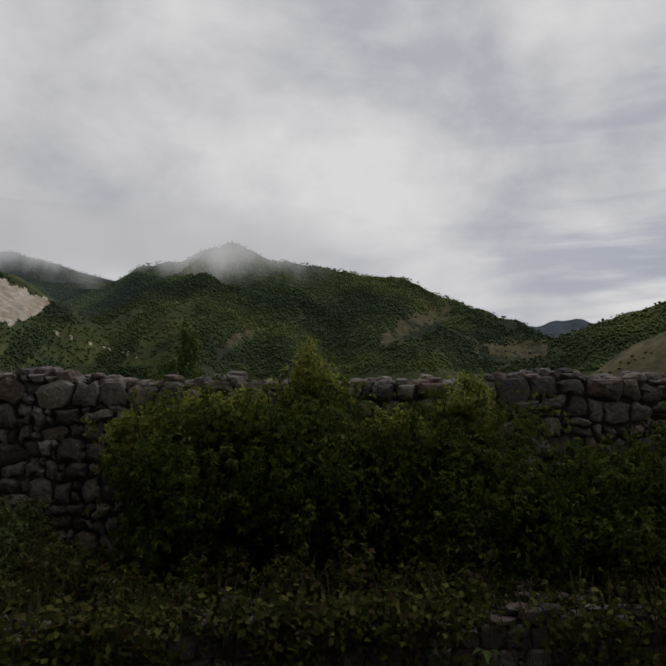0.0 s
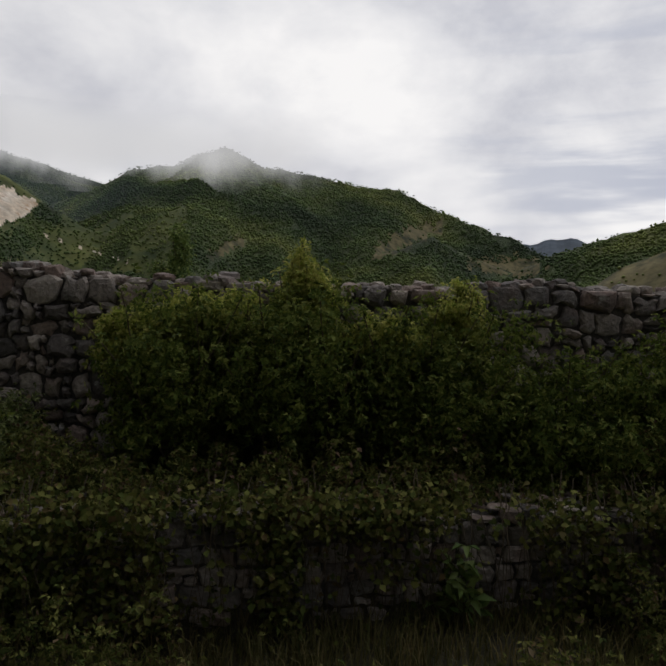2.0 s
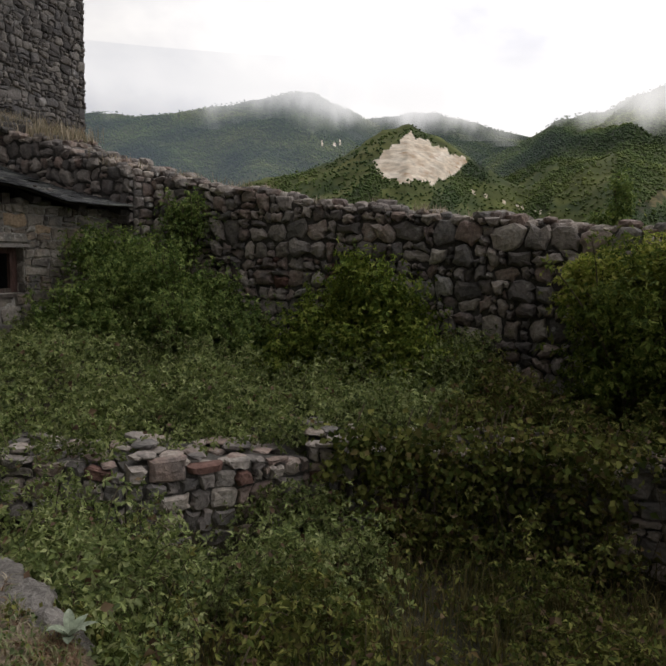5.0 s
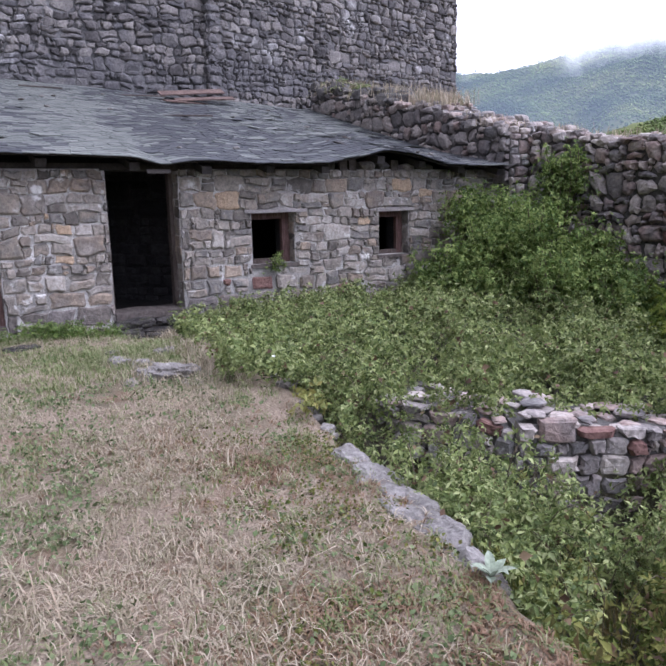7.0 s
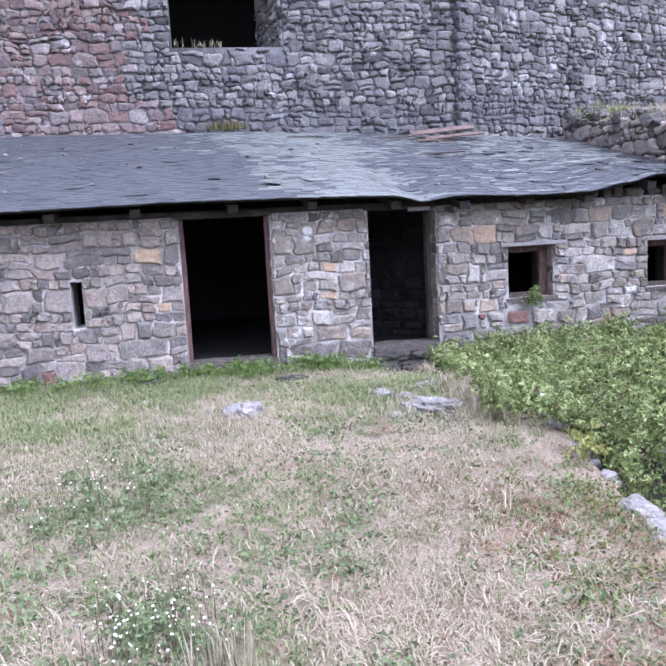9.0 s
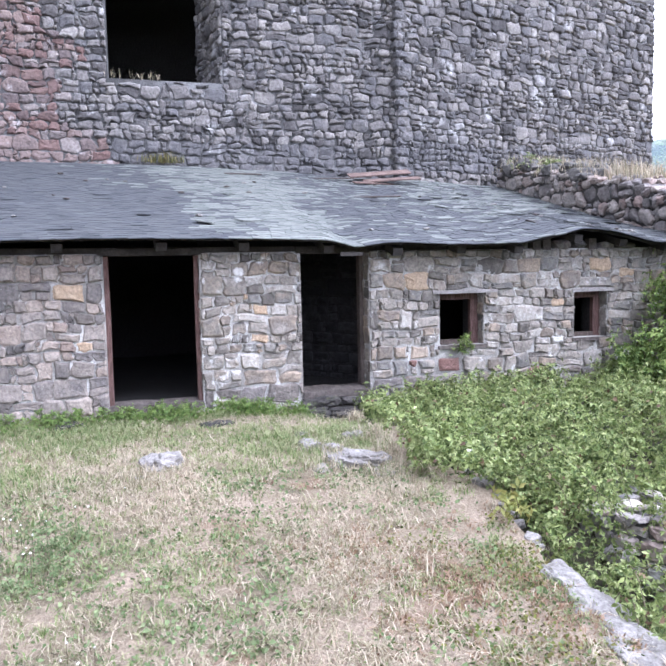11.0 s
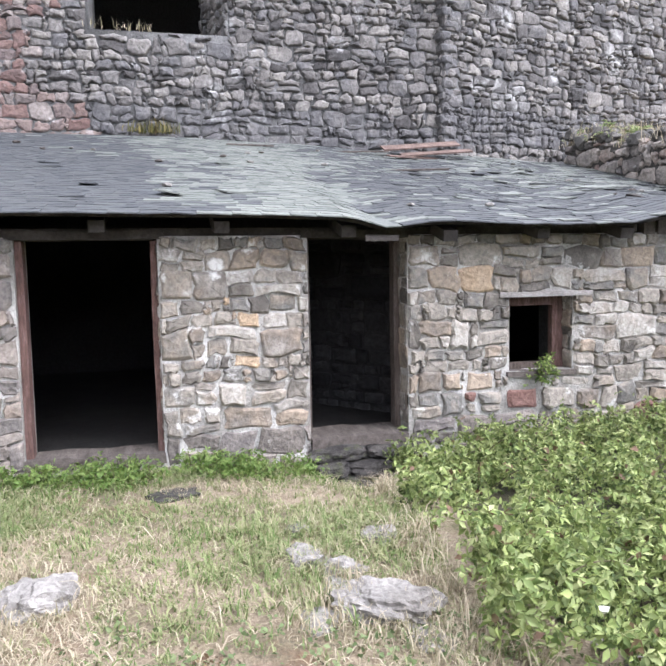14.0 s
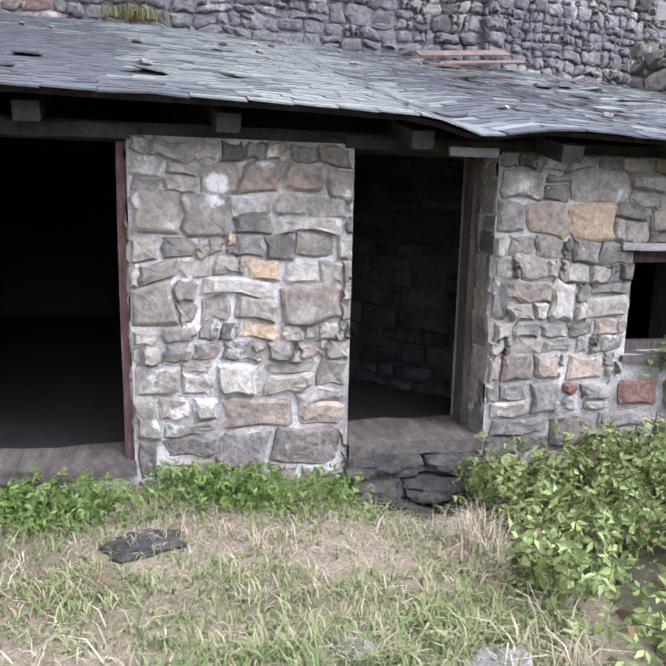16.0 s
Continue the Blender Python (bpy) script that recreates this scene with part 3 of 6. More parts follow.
def leaf_mesh(name, rng, places, facing, size, long=1.35, up=0.5, full=False):
    """Folded leaves, single or (full) of three leaflets, lying towards the facing directions with a random lean."""
    n = len(places)
    s = rng.uniform(*size, n)[:, None]
    nrm = facing + rng.normal(0, 0.95, (n, 3)) + np.array([0, 0, up])
    nrm /= np.linalg.norm(nrm, axis=1, keepdims=True) + 1e-9
    tip = rng.normal(0, 1, (n, 3)) + np.array([0, 0, -0.5])
    tip -= nrm * (tip * nrm).sum(1, keepdims=True)
    tip /= np.linalg.norm(tip, axis=1, keepdims=True) + 1e-9
    side = np.cross(nrm, tip)
    fold = rng.uniform(0.1, 0.45, n)[:, None]
    a = places
    rib = a + tip * s * long * 0.55 - nrm * s * 0.06
    b = a + tip * s * long - nrm * s * rng.uniform(0.05, 0.35, n)[:, None]
    l1 = a + tip * s * long * 0.42 + side * s * 0.5 + nrm * s * fold * 0.5
    r1 = a + tip * s * long * 0.42 - side * s * 0.5 + nrm * s * fold * 0.5
    if full:
        leaflets = []
        for turn, k in ((0.0, 1.0), (1.0, 0.78), (-1.0, 0.78)):
            go = tip * math.cos(turn) + side * math.sin(turn)
            off = side * math.cos(turn) - tip * math.sin(turn)
            ln, wide = s * long * k, s * k * rng.uniform(0.24, 0.36, n)[:, None]
            base, lift = a + go * s * 0.12, nrm * s * fold
            leaflets += [base, base + go * ln * 0.45 + off * wide + lift * 0.5, base + go * ln - nrm * s * rng.uniform(0.0, 0.4, n)[:, None], base + go * ln * 0.45 - off * wide + lift * 0.5]
        verts = np.stack(leaflets, 1).reshape(-1, 3)
        k = np.arange(n)[:, None] * 12
        return numpy_mesh(name, verts, np.concatenate([k + [[q, q + 1, q + 2]] for q in (0, 4, 8)] + [k + [[q, q + 2, q + 3]] for q in (0, 4, 8)], 0))
    verts = np.stack([a, l1, b, r1, rib], 1).reshape(-1, 3)
    k = np.arange(n)[:, None] * 5
    tris = np.concatenate([k + [[0, 1, 4]], k + [[1, 2, 4]], k + [[0, 4, 3]], k + [[4, 2, 3]]], 0)
    return numpy_mesh(name, verts, tris)


def blade_mesh(name, rng, places, tall, width=0.006, lean=0.6):
    """Grass blades of two joined quads, bent over."""
    n = len(places)
    h = rng.uniform(*tall, n)[:, None]
    yaw = rng.uniform(0, 2 * np.pi, n)
    d = np.stack([np.cos(yaw), np.sin(yaw), 0 * yaw], 1)
    side = np.stack([-np.sin(yaw), np.cos(yaw), 0 * yaw], 1) * (width * rng.uniform(0.6, 1.4, n))[:, None]
    bend = rng.uniform(0.1, 1.0, n)[:, None] * lean
    mid = places + d * h * bend * 0.35 + np.array([0, 0, 1]) * h * 0.55
    tipp = places + d * h * bend + np.array([0, 0, 1]) * h * (1 - 0.35 * bend)
    verts = np.stack([places - side, places + side, mid + side * 0.8, mid - side * 0.8, tipp], 1).reshape(-1, 3)
    k = np.arange(n)[:, None] * 5
    return numpy_mesh(name, verts, np.concatenate([k + [[0, 1, 2]], k + [[0, 2, 3]], k + [[3, 2, 4]]], 0))


def noise2(x, y, f, seed=0.0):
    return np.array([noise.noise((a * f + seed, b * f - seed, seed * 1.7)) for a, b in zip(np.ravel(x), np.ravel(y))]).reshape(np.shape(x))


def tube_geo(points, radius, sides=6, taper=0.5):
    vs, fs, n = [], [], len(points)
    for i, p in enumerate(points):
        p = Vector(p)
        d = (Vector(points[min(i + 1, n - 1)]) - Vector(points[max(i - 1, 0)])).normalized()
        a = d.orthogonal().normalized()
        b = d.cross(a)
        r = radius * (1 - (1 - taper) * i / max(n - 1, 1))
        vs += [tuple(p + a * r * math.cos(2 * math.pi * k / sides) + b * r * math.sin(2 * math.pi * k / sides)) for k in range(sides)]
        if i:
            o = i * sides
            fs += [(o - sides + k, o - sides + (k + 1) % sides, o + (k + 1) % sides, o + k) for k in range(sides)]
    fs += [tuple(range(sides))[::-1], tuple(range((n - 1) * sides, n * sides))]
    return vs, fs


# ---- courtyard ground ----
def terrace_edge(x):
    return np.interp(x, [-7.0, -6.1, -5.0, -3.7, -2.6, 0.0, 8.0], [2.75, 2.62, 2.48, 2.32, 2.06, 1.75, 1.3])


def low_wall_line(x):
    return np.interp(x, [-6.9, -6.2, -4.9, -4.1, -2.6, 0.5, 12.0], [2.8, 3.55, 4.1, 5.55, 6.75, 7.05, 7.15])


def ground_z(x, y):
    x, y = np.asarray(x, float), np.asarray(y, float)
    terrace = -0.13 + 0.20 * smooth01(-4.6, -7.6, x) - 0.05 * smooth01(-8.2, -10.2, x) * smooth01(0.5, 2.4, y)
    bed = -0.36 + 0.36 * smooth01(-6.4, -8.6, x)
    deep = smooth01(-6.9, -4.6, x)
    into = smooth01(0.0, 0.4, y - terrace_edge(x))
    out = smooth01(-0.15, 0.1, y - low_wall_line(x))
    floor = terrace * (1 - deep) + deep * (-1.28 + 0.10 * np.sin(x * 1.3))
    z = terrace * (1 - into) + floor * into
    z = z * (1 - out) + bed * out
    z = z - 0.2 * np.exp(-((x + 9.95) / 0.5) ** 2 - ((y - 2.55) / 0.55) ** 2)
    return z - 0.1 * smooth01(-3.0, -12.0, y)


def ground_mesh():
    xs = np.concatenate([np.linspace(-32, -11, 15), np.arange(-10.9, 7.0, 0.12), np.linspace(7.2, 32, 18)])
    ys = np.concatenate([np.linspace(-32, -4.2, 20), np.arange(-4.0, 9.6, 0.12), np.linspace(10, 32, 12)])
    gx, gy = np.meshgrid(xs, ys)
    gz = ground_z(gx, gy) + 0.035 * noise2(gx, gy, 0.9, 3.0) + 0.018 * noise2(gx, gy, 3.3, 7.0)
    gz = np.where(gy > 9.7, gz - 0.35 * (gy - 9.7), gz)
    gz = np.where(np.maximum(abs(gx), abs(gy)) > 28, gz - 4, gz)
    n, m = gx.shape
    i = (np.arange(n - 1)[:, None] * m + np.arange(m - 1)[None]).ravel()
    me = numpy_mesh("ground", np.stack([gx, gy, gz], -1).reshape(-1, 3), np.stack([i, i + 1, i + m + 1, i + m], 1))
    me.materials.append(M_SOIL)
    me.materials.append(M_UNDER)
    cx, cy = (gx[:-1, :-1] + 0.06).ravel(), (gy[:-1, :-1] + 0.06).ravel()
    # bramble-covered ground takes the soil colour with shade in it
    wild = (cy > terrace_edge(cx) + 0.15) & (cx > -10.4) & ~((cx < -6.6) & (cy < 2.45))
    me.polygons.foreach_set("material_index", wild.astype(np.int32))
    me.polygons.foreach_set("use_smooth", np.ones(len(me.polygons), bool))
    return me


ground = tagged(part("ground", ground_mesh(), M_SOIL), "dry trampled turf terrace sloping into an overgrown ditch", "ground", kind="structure")

# ---- hills beyond the rampart: ridges of (bearing to the left in degrees, elevation of the crest in degrees) at a distance ----
RIDGES = [
    ("main_hill", 820, 0.42, [(30, 2), (19, 7.2), (15.4, 9.5), (12, 10.0), (10.4, 10.8), (7.9, 11.4), (5.2, 10.3), (-1.2, 9.5), (-6.1, 8.5), (-8.3, 7.2), (-11.1, 6.2), (-15.8, 4.6), (-20, 3.0), (-28, 1)]),
    ("quarry_spur", 600, 0.50, [(42, 3), (33, 6.6), (29.2, 8.5), (26.6, 9.1), (24, 8.0), (21.4, 6.6), (18, 4.6), (14, 2.4), (9, 0.6)]),
    ("left_hill", 980, 0.45, [(100, 6), (62, 7.4), (51, 8.9), (46, 9.5), (39.6, 10.5), (35.5, 11.3), (34, 11.3), (32.7, 10.7), (29.8, 9.4), (25, 7.5), (18, 4)]),
    ("back_hill", 1350, 0.4, [(36, 8), (30, 9.7), (24.5, 10.2), (20, 9.0), (16, 8), (10, 6)]),
    ("right_hill", 520, 0.42, [(-14, 1.5), (-17.2, 3.6), (-18.6, 4.4), (-20.8, 5.1), (-25.8, 6.0), (-31, 6.9), (-40, 9), (-100, 6)]),
    ("meadow_spur", 330, 0.40, [(-17, 0.2), (-21, 1.7), (-25, 3.7), (-29, 5.4), (-36, 7.0), (-60, 6)]),
    ("mid_knoll", 600, 0.45, [(-1, 1), (-4.3, 3.4), (-7, 4.7), (-8.7, 5.2), (-10, 4.4), (-13, 3.4), (-16, 2.2), (-19, 0.5)]),
]


def hill_z(bearing, r):
    z = np.full(np.shape(bearing), -60.0)
    for _, dist, slope, crest in RIDGES:
        b = [c[0] for c in crest][::-1]
        el = np.interp(bearing, b, [c[1] for c in crest][::-1])
        off = np.clip(np.maximum(bearing - b[-1], b[0] - bearing), 0, 60)
        d = dist * (1 + 0.05 * np.sin(np.radians(bearing * 9 + dist)))
        top = 1.8 + d * np.tan(np.radians(el)) - off * 6
        fold = 0.16 * (1 + 0.22 * np.sin(np.radians(bearing * 47 + dist)) * np.clip((d - r) / 250, 0, 1))
        z = np.maximum(z, np.where(r < d, top - (slope + fold - 0.16) * (d - r), top - 0.9 * (r - d)))
    return z


def hill_rough(x, y, r):
    return 6.0 * noise2(x, y, 0.012, 2.0) + 4.0 * noise2(x, y, 0.025, 8.0) * smooth01(200, 500, r) + 2.0 * noise2(x, y, 0.05, 5.0) * smooth01(200, 400, r)


def hills_mesh():
    b = np.concatenate([np.arange(-180, -60, 4.0), np.arange(-60, 14, 0.4), np.arange(14, 34, 0.13), np.arange(34, 75, 0.4), np.arange(75, 180.1, 4.0)])
    r = np.concatenate([np.linspace(27, 240, 10), np.arange(260, 440, 14.0), np.arange(440, 640, 5.0), np.arange(640, 1450, 14.0), np.linspace(1500, 4200, 8)])
    gb, gr = np.meshgrid(b, r)
    z = hill_z(gb, gr)
    x, y = -np.sin(np.radians(gb)) * gr, np.cos(np.radians(gb)) * gr
    z = z + hill_rough(x, y, gr)
    z = np.where(gr < 250, np.minimum(z, -3 - 57 * smooth01(27, 140, gr)), z)
    n, m = gb.shape
    i = (np.arange(n - 1)[:, None] * m + np.arange(m - 1)[None]).ravel()
    me = numpy_mesh("hills", np.stack([x, y, z], -1).reshape(-1, 3), np.stack([i, i + m, i + m + 1, i + 1], 1))
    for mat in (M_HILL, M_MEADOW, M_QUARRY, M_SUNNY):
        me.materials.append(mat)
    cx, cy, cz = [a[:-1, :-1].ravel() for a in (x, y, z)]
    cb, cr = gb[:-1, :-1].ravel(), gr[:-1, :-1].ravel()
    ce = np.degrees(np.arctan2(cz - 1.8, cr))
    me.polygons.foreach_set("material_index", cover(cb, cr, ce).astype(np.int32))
    return me


def cover(b, r, e):
    """What grows on the hills: 0 scrub, 1 open meadow, 2 bare quarry rock, 3 scrub painted sunlit."""
    jag = 0.35 * np.sin(b * 5.1) + 0.2 * np.sin(b * 13 + 1)
    kind = np.zeros(np.shape(b), int)
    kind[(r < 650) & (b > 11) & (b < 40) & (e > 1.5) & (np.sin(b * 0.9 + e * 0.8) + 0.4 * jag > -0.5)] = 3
    kind[(b < -19.5) & (r < 345) & (e < 7)] = 1
    kind[((b - 7.6) / 1.5) ** 2 + ((e - 3.7 + (b - 7.6) * 0.6) / 0.6) ** 2 < 1 + jag] = 1
    kind[((b + 7.0) / 2.8) ** 2 + ((e - 4.7 + (b + 7) * 0.42) / 0.75) ** 2 < 1 + jag] = 1
    kind[((b + 15.0) / 3.0) ** 2 + ((e - 2.7) / 0.7) ** 2 < 1 + jag] = 1
    low = 4.75 + 0.14 * np.sin(b * 3) + 0.10 * np.sin(b * 7.3 + 2) + 1.5 * np.clip(b - 28.3, 0, 9) + 1.0 * np.clip(23.5 - b, 0, 9)
    high = 8.5 - np.where(b > 26.5, 0.78, 0.44) * abs(b - 26.5) + 0.12 * np.sin(b * 4.3) + 0.10 * np.sin(b * 9.1 + 1)
    kind[(e > low) & (e < high) & (r < 640)] = 2
    kind[(abs(e - 3.6 + (20 - b) * 0.28) < 0.02 + 0.16 * jag) & (b > 14.5) & (b < 21.5)] = 2
    kind[(abs(e - 7.5) < 0.05 + 0.2 * jag) & (abs(b - 32.4) < 1.1)] = 2
    return kind


hills = tagged(part("hills", hills_mesh(), M_HILL), "steep wooded hills with scrub, meadows and a pale quarry", "hills", kind="structure")


def forest_mesh():
    rng = np.random.default_rng(11)
    n = 380000
    b, r = rng.uniform(-38, 66, n), rng.uniform(290, 1420, n)
    z = hill_z(b, r)
    e = np.degrees(np.arctan2(z - 1.8, r))
    x, y = -np.sin(np.radians(b)) * r, np.cos(np.radians(b)) * r
    dense = noise2(x, y, 0.008, 9.0) + 0.35 * noise2(x, y, 0.03, 4.0)
    front = hill_z(b, r + 12) > z - 1.0
    keep = (e > 0.9) & (front | (rng.random(n) < 0.2)) & ((cover(b, r, e) % 3 == 0) & (dense > -0.75 - 0.5 * smooth01(6.0, 9.0, e)) & ((cover(b, r, e) != 3) | (rng.random(n) < 0.3)) | (rng.random(n) < 0.05) & (cover(b, r, e) == 1))
    x, y, z, r = x[keep][:105000], y[keep][:105000], z[keep][:105000], r[keep][:105000]
    z = z + hill_rough(x, y, r)
    base = np.array([(0.9, 0.1, 0), (0.1, 0.95, 0.1), (-0.9, 0, -0.1), (0, -0.9, 0.1), (0.1, 0, 1.0), (0, 0, -0.9)])
    tri = np.array([(i, (i + 1) % 4, 4) for i in range(4)] + [((i + 1) % 4, i, 5) for i in range(4)])
    k = len(x)
    size = (rng.uniform(0.7, 1.7, k) * (0.55 + r / 2400))[:, None, None]
    v = base[None] * size * rng.uniform(0.65, 1.45, (k, len(base), 1)) * np.array([1.15, 1.15, 0.8])
    v = v + np.stack([x, y, z + size[:, 0, 0] * 0.75], 1)[:, None]
    me = numpy_mesh("forest", v.reshape(-1, 3), (tri[None] + np.arange(k)[:, None, None] * len(base)).reshape(-1, 3))
    me.polygons.foreach_set("use_smooth", np.ones(len(me.polygons), bool))
    return me


forest = tagged(part("forest", forest_mesh(), M_FOREST), "dense dark green woodland on the hillsides", "forest", kind="stuff")


def far_ridge():
    b = np.arange(-30, -5, 0.5)
    e = 4.75 + 0.25 * np.sin(b * 0.9) + 0.1 * np.sin(b * 3.1) - 0.08 * np.clip(abs(b + 17.5) - 1.5, 0, 9)
    vs = []
    for bb, ee in zip(b, e):
        for d, h in ((3000, ee), (2600, 2.0), (2300, -1.0)):
            vs.append((-math.sin(radians(bb)) * d, math.cos(radians(bb)) * d, d * math.tan(radians(h))))
    return vs, [(i * 3 + k, i * 3 + 3 + k, i * 3 + 4 + k, i * 3 + 1 + k) for i in range(len(b) - 1) for k in (0, 1)]


tagged(part("backdrop", far_ridge(), M_FAR), "distant mountain ridge under cloud, haze painted as blue", "mountain", kind="structure")

# ---- keep: tall rubble tower behind the hut ----
rs = random.Random(5)
KEEP_TOP = 13.0
keep = tagged(new("stone_keep"), "tall ruined keep of grey rubble stone with a large dark opening", "tower")
keep_main = plane_frame((-17.0, -16.0, 0), (0, 1, 0), (1, 0, 0))
OPEN = (15.57, 17.98, 6.0, 9.9)


kw = part("wall", slab_with_holes(keep_main, 0, 22.0, -1, KEEP_TOP, 1.6, [OPEN]), M_KEEP_MORTAR, keep)
KEEP_BOND = dict(low=0.13, high=0.29, wide=(0.8, 2.0), bend=0.09, corner=(0.08, 0.26), rough=0.028, split=0.4)
RAMPART_BOND = dict(low=0.17, high=0.34, wide=(0.65, 1.45), bend=0.13, corner=(0.10, 0.30), rough=0.03, split=0.25)
main_stones = coursed(rs, 9.0, 22.0, 3.4, 10.5, [OPEN], **KEEP_BOND)
turret_place = plane_frame((-16.84, 5.98, 0), (-2.4, 9.1, 0), (9.1, 2.4, 0))
kt = part("turret_wall", slab_with_holes(turret_place, 0, 9.41, -1, KEEP_TOP, 3.0), M_KEEP_MORTAR, keep)
turret_stones = coursed(rs, 0, 9.41, 2.6, 11.5, **KEEP_BOND)
flank_place = plane_frame((-16.84, 5.98, 0), (-1, -0.0, 0), (0, -1, 0))
reveal_place = plane_frame((-17.0, OPEN[1] - 16.0, 0), (-1.6, -0.38, 0), (0.38, -1.6, 0))
reveal_stones = coursed(rs, 0, 1.64, OPEN[2], OPEN[3], **KEEP_BOND)
splay = [(x, y, z) for z in (OPEN[2] - 0.02, OPEN[3] + 0.02) for x, y in ((-17.02, OPEN[1] - 15.99), (-18.6, OPEN[1] - 16.37), (-18.6, OPEN[1] - 15.99))]
part("splay", (splay, [(0, 1, 2), (5, 4, 3), (0, 3, 4, 1), (1, 4, 5, 2), (2, 5, 3, 0)]), M_KEEP_MORTAR, keep)


def lay(polys, place, parent, near, mats, gap=0.010, proud=0.05, name="stone", rest="stones", rest_mat=None, limit=300, pick=None, flat=False):
    """Lays stones on a wall: those that near() picks as parts, the others joined."""
    singles, others = [], []
    for p in polys:
        cu, cv = sum(q[0] for q in p) / len(p), sum(q[1] for q in p) / len(p)
        (singles if near(cu, cv) and len(singles) < limit else others).append((p, cu, cv))
    for p, cu, cv in singles:
        mat = (pick and pick(cu, cv)) or mats
        part(name, stone_geo(rs, p, place, gap(cu, cv) if callable(gap) else gap, proud, flat=flat), mat, parent)
    if others:
        part(rest, joined([stone_geo(rs, p, place, gap(cu, cv) if callable(gap) else gap, proud, flat=flat) for p, cu, cv in others]), rest_mat or mats, parent, kind="stuff")


reddish = lambda u, v: u < 15.25 + 0.5 * math.sin(v * 2.1) + 0.25 * math.sin(v * 7) - 0.5 * (v - 5)
mid = lambda p: (sum(q[0] for q in p) / len(p), sum(q[1] for q in p) / len(p))
lay([p for p in main_stones if not reddish(*mid(p))], keep_main, kw, lambda u, v: 14 < u < 22 and v < 5.0, M_KEEP, gap=0.008, proud=0.06, limit=200)
lay([p for p in main_stones if reddish(*mid(p))], keep_main, kw, lambda u, v: 12.5 < u and v < 5.2, M_KEEP_RED, gap=0.005, proud=0.05, limit=100)
limed = lambda u, v: ((u - 4.9) / 0.5) ** 2 + ((v - 6.5) / 0.7) ** 2 < 1 + 0.6 * math.sin(u * 9 + v * 5) or ((u - 1.55) / 0.6) ** 2 + ((v - 5.15) / 0.22) ** 2 < 1 + 0.6 * math.sin(u * 11)
lay([p for p in turret_stones if limed(*mid(p))], turret_place, kt, lambda u, v: True, M_LIMED, gap=0.008, proud=0.05)
lay([p for p in turret_stones if not limed(*mid(p))], turret_place, kt, lambda u, v: u < 7 and 4.2 < v < 5.6, M_KEEP, gap=0.008, proud=0.06, limit=200)
flank_stones = coursed(rs, 0, 0.2, 3.0, 11.5, **KEEP_BOND)
for k in range(38):
    z0, long = 3.0 + k * 0.22, 0.42 if k % 2 else 0.24
    geo = [(0.0, 0.0), (long, 0.0), (long, 0.2), (0.0, 0.2)]
    jut = rs.uniform(-0.07, 0.03)
    fat = [(a * 0.9 + jut + rs.uniform(-0.02, 0.02), b * 0.92 + z0 + rs.uniform(-0.015, 0.015)) for a, b in ((0.02, 0), (long - 0.04, 0), (long, 0.04), (long, 0.17), (long - 0.04, 0.2), (0.02, 0.2), (-0.03, 0.16), (-0.03, 0.04))]
    part("quoin", stone_geo(rs, fat, turret_place, 0.004, 0.07, 0.2), M_KEEP, kt)
part("reveal_stones", joined([stone_geo(rs, p, f, 0.010, 0.05) for ps, f in ((reveal_stones, reveal_place), (flank_stones, flank_place)) for p in ps]), M_KEEP, keep, kind="stuff")
# room behind the opening, in the wall colour darkened for shade
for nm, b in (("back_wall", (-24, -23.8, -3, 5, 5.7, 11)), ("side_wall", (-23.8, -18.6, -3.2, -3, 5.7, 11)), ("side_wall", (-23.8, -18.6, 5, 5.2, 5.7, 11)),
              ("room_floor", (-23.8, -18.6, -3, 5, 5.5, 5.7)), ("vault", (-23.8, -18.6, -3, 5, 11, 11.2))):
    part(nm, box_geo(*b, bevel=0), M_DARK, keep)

# ---- rampart: the enclosing wall ----


def rampart_top(u):
    x = u - 10.0
    return float(np.interp(x, [-10, -9, -6.8, -5.6, -3.5, 0.4, 2, 6, 14], [2.72, 2.62, 2.28, 2.17, 1.99, 1.86, 1.96, 1.97, 2.0])) + 0.035 * math.sin(x * 3.1) + 0.02 * math.sin(x * 7.7)


rampart = tagged(new("wall_north"), "rough dark rubble stone rampart with an uneven top", "wall", kind="structure")
ramp_place = plane_frame((-10.0, 9.2, 0), (1, 0, 0), (0, -1, 0))
part("core", slab_with_holes(ramp_place, 0, 26, -1.5, 2.0, 0.7, top=lambda u: rampart_top(u) - 0.06, step=0.25), M_PERIM_CORE, rampart)
under = lambda polys, top: [q for q in (clip(p, 0, 1, top(sum(a[0] for a in p) / len(p))) for p in polys) if len(q) > 2 and max(a[1] for a in q) - min(a[1] for a in q) > 0.05]
M_PALE = material("lichened_pale_stone", [(0.27, 0.255, 0.235), (0.42, 0.40, 0.37)], scale=6, per="noise", bump=0.7, bump_scale=24, fine=0.5, pits=0.5)
some_red = lambda u, v: {0: M_RED, 1: M_RED, 2: M_PALE}.get(int(rs.random() * 36))
lay(under(coursed(rs, 0, 26, -0.4, 3.0, **RAMPART_BOND), rampart_top), ramp_place, rampart, lambda u, v: u < 15 and v > 0.6, M_PERIM, gap=0.012, proud=0.085, rest_mat=M_PERIM_REST, pick=some_red)
back_len = 7.0


def back_top(u):
    return float(np.interp(u, [0, 1.0, 2.2, 4.9, 7.0], [2.72, 3.03, 3.35, 3.88, 4.28])) + 0.05 * math.sin(u * 3.3) + 0.03 * math.sin(u * 8)


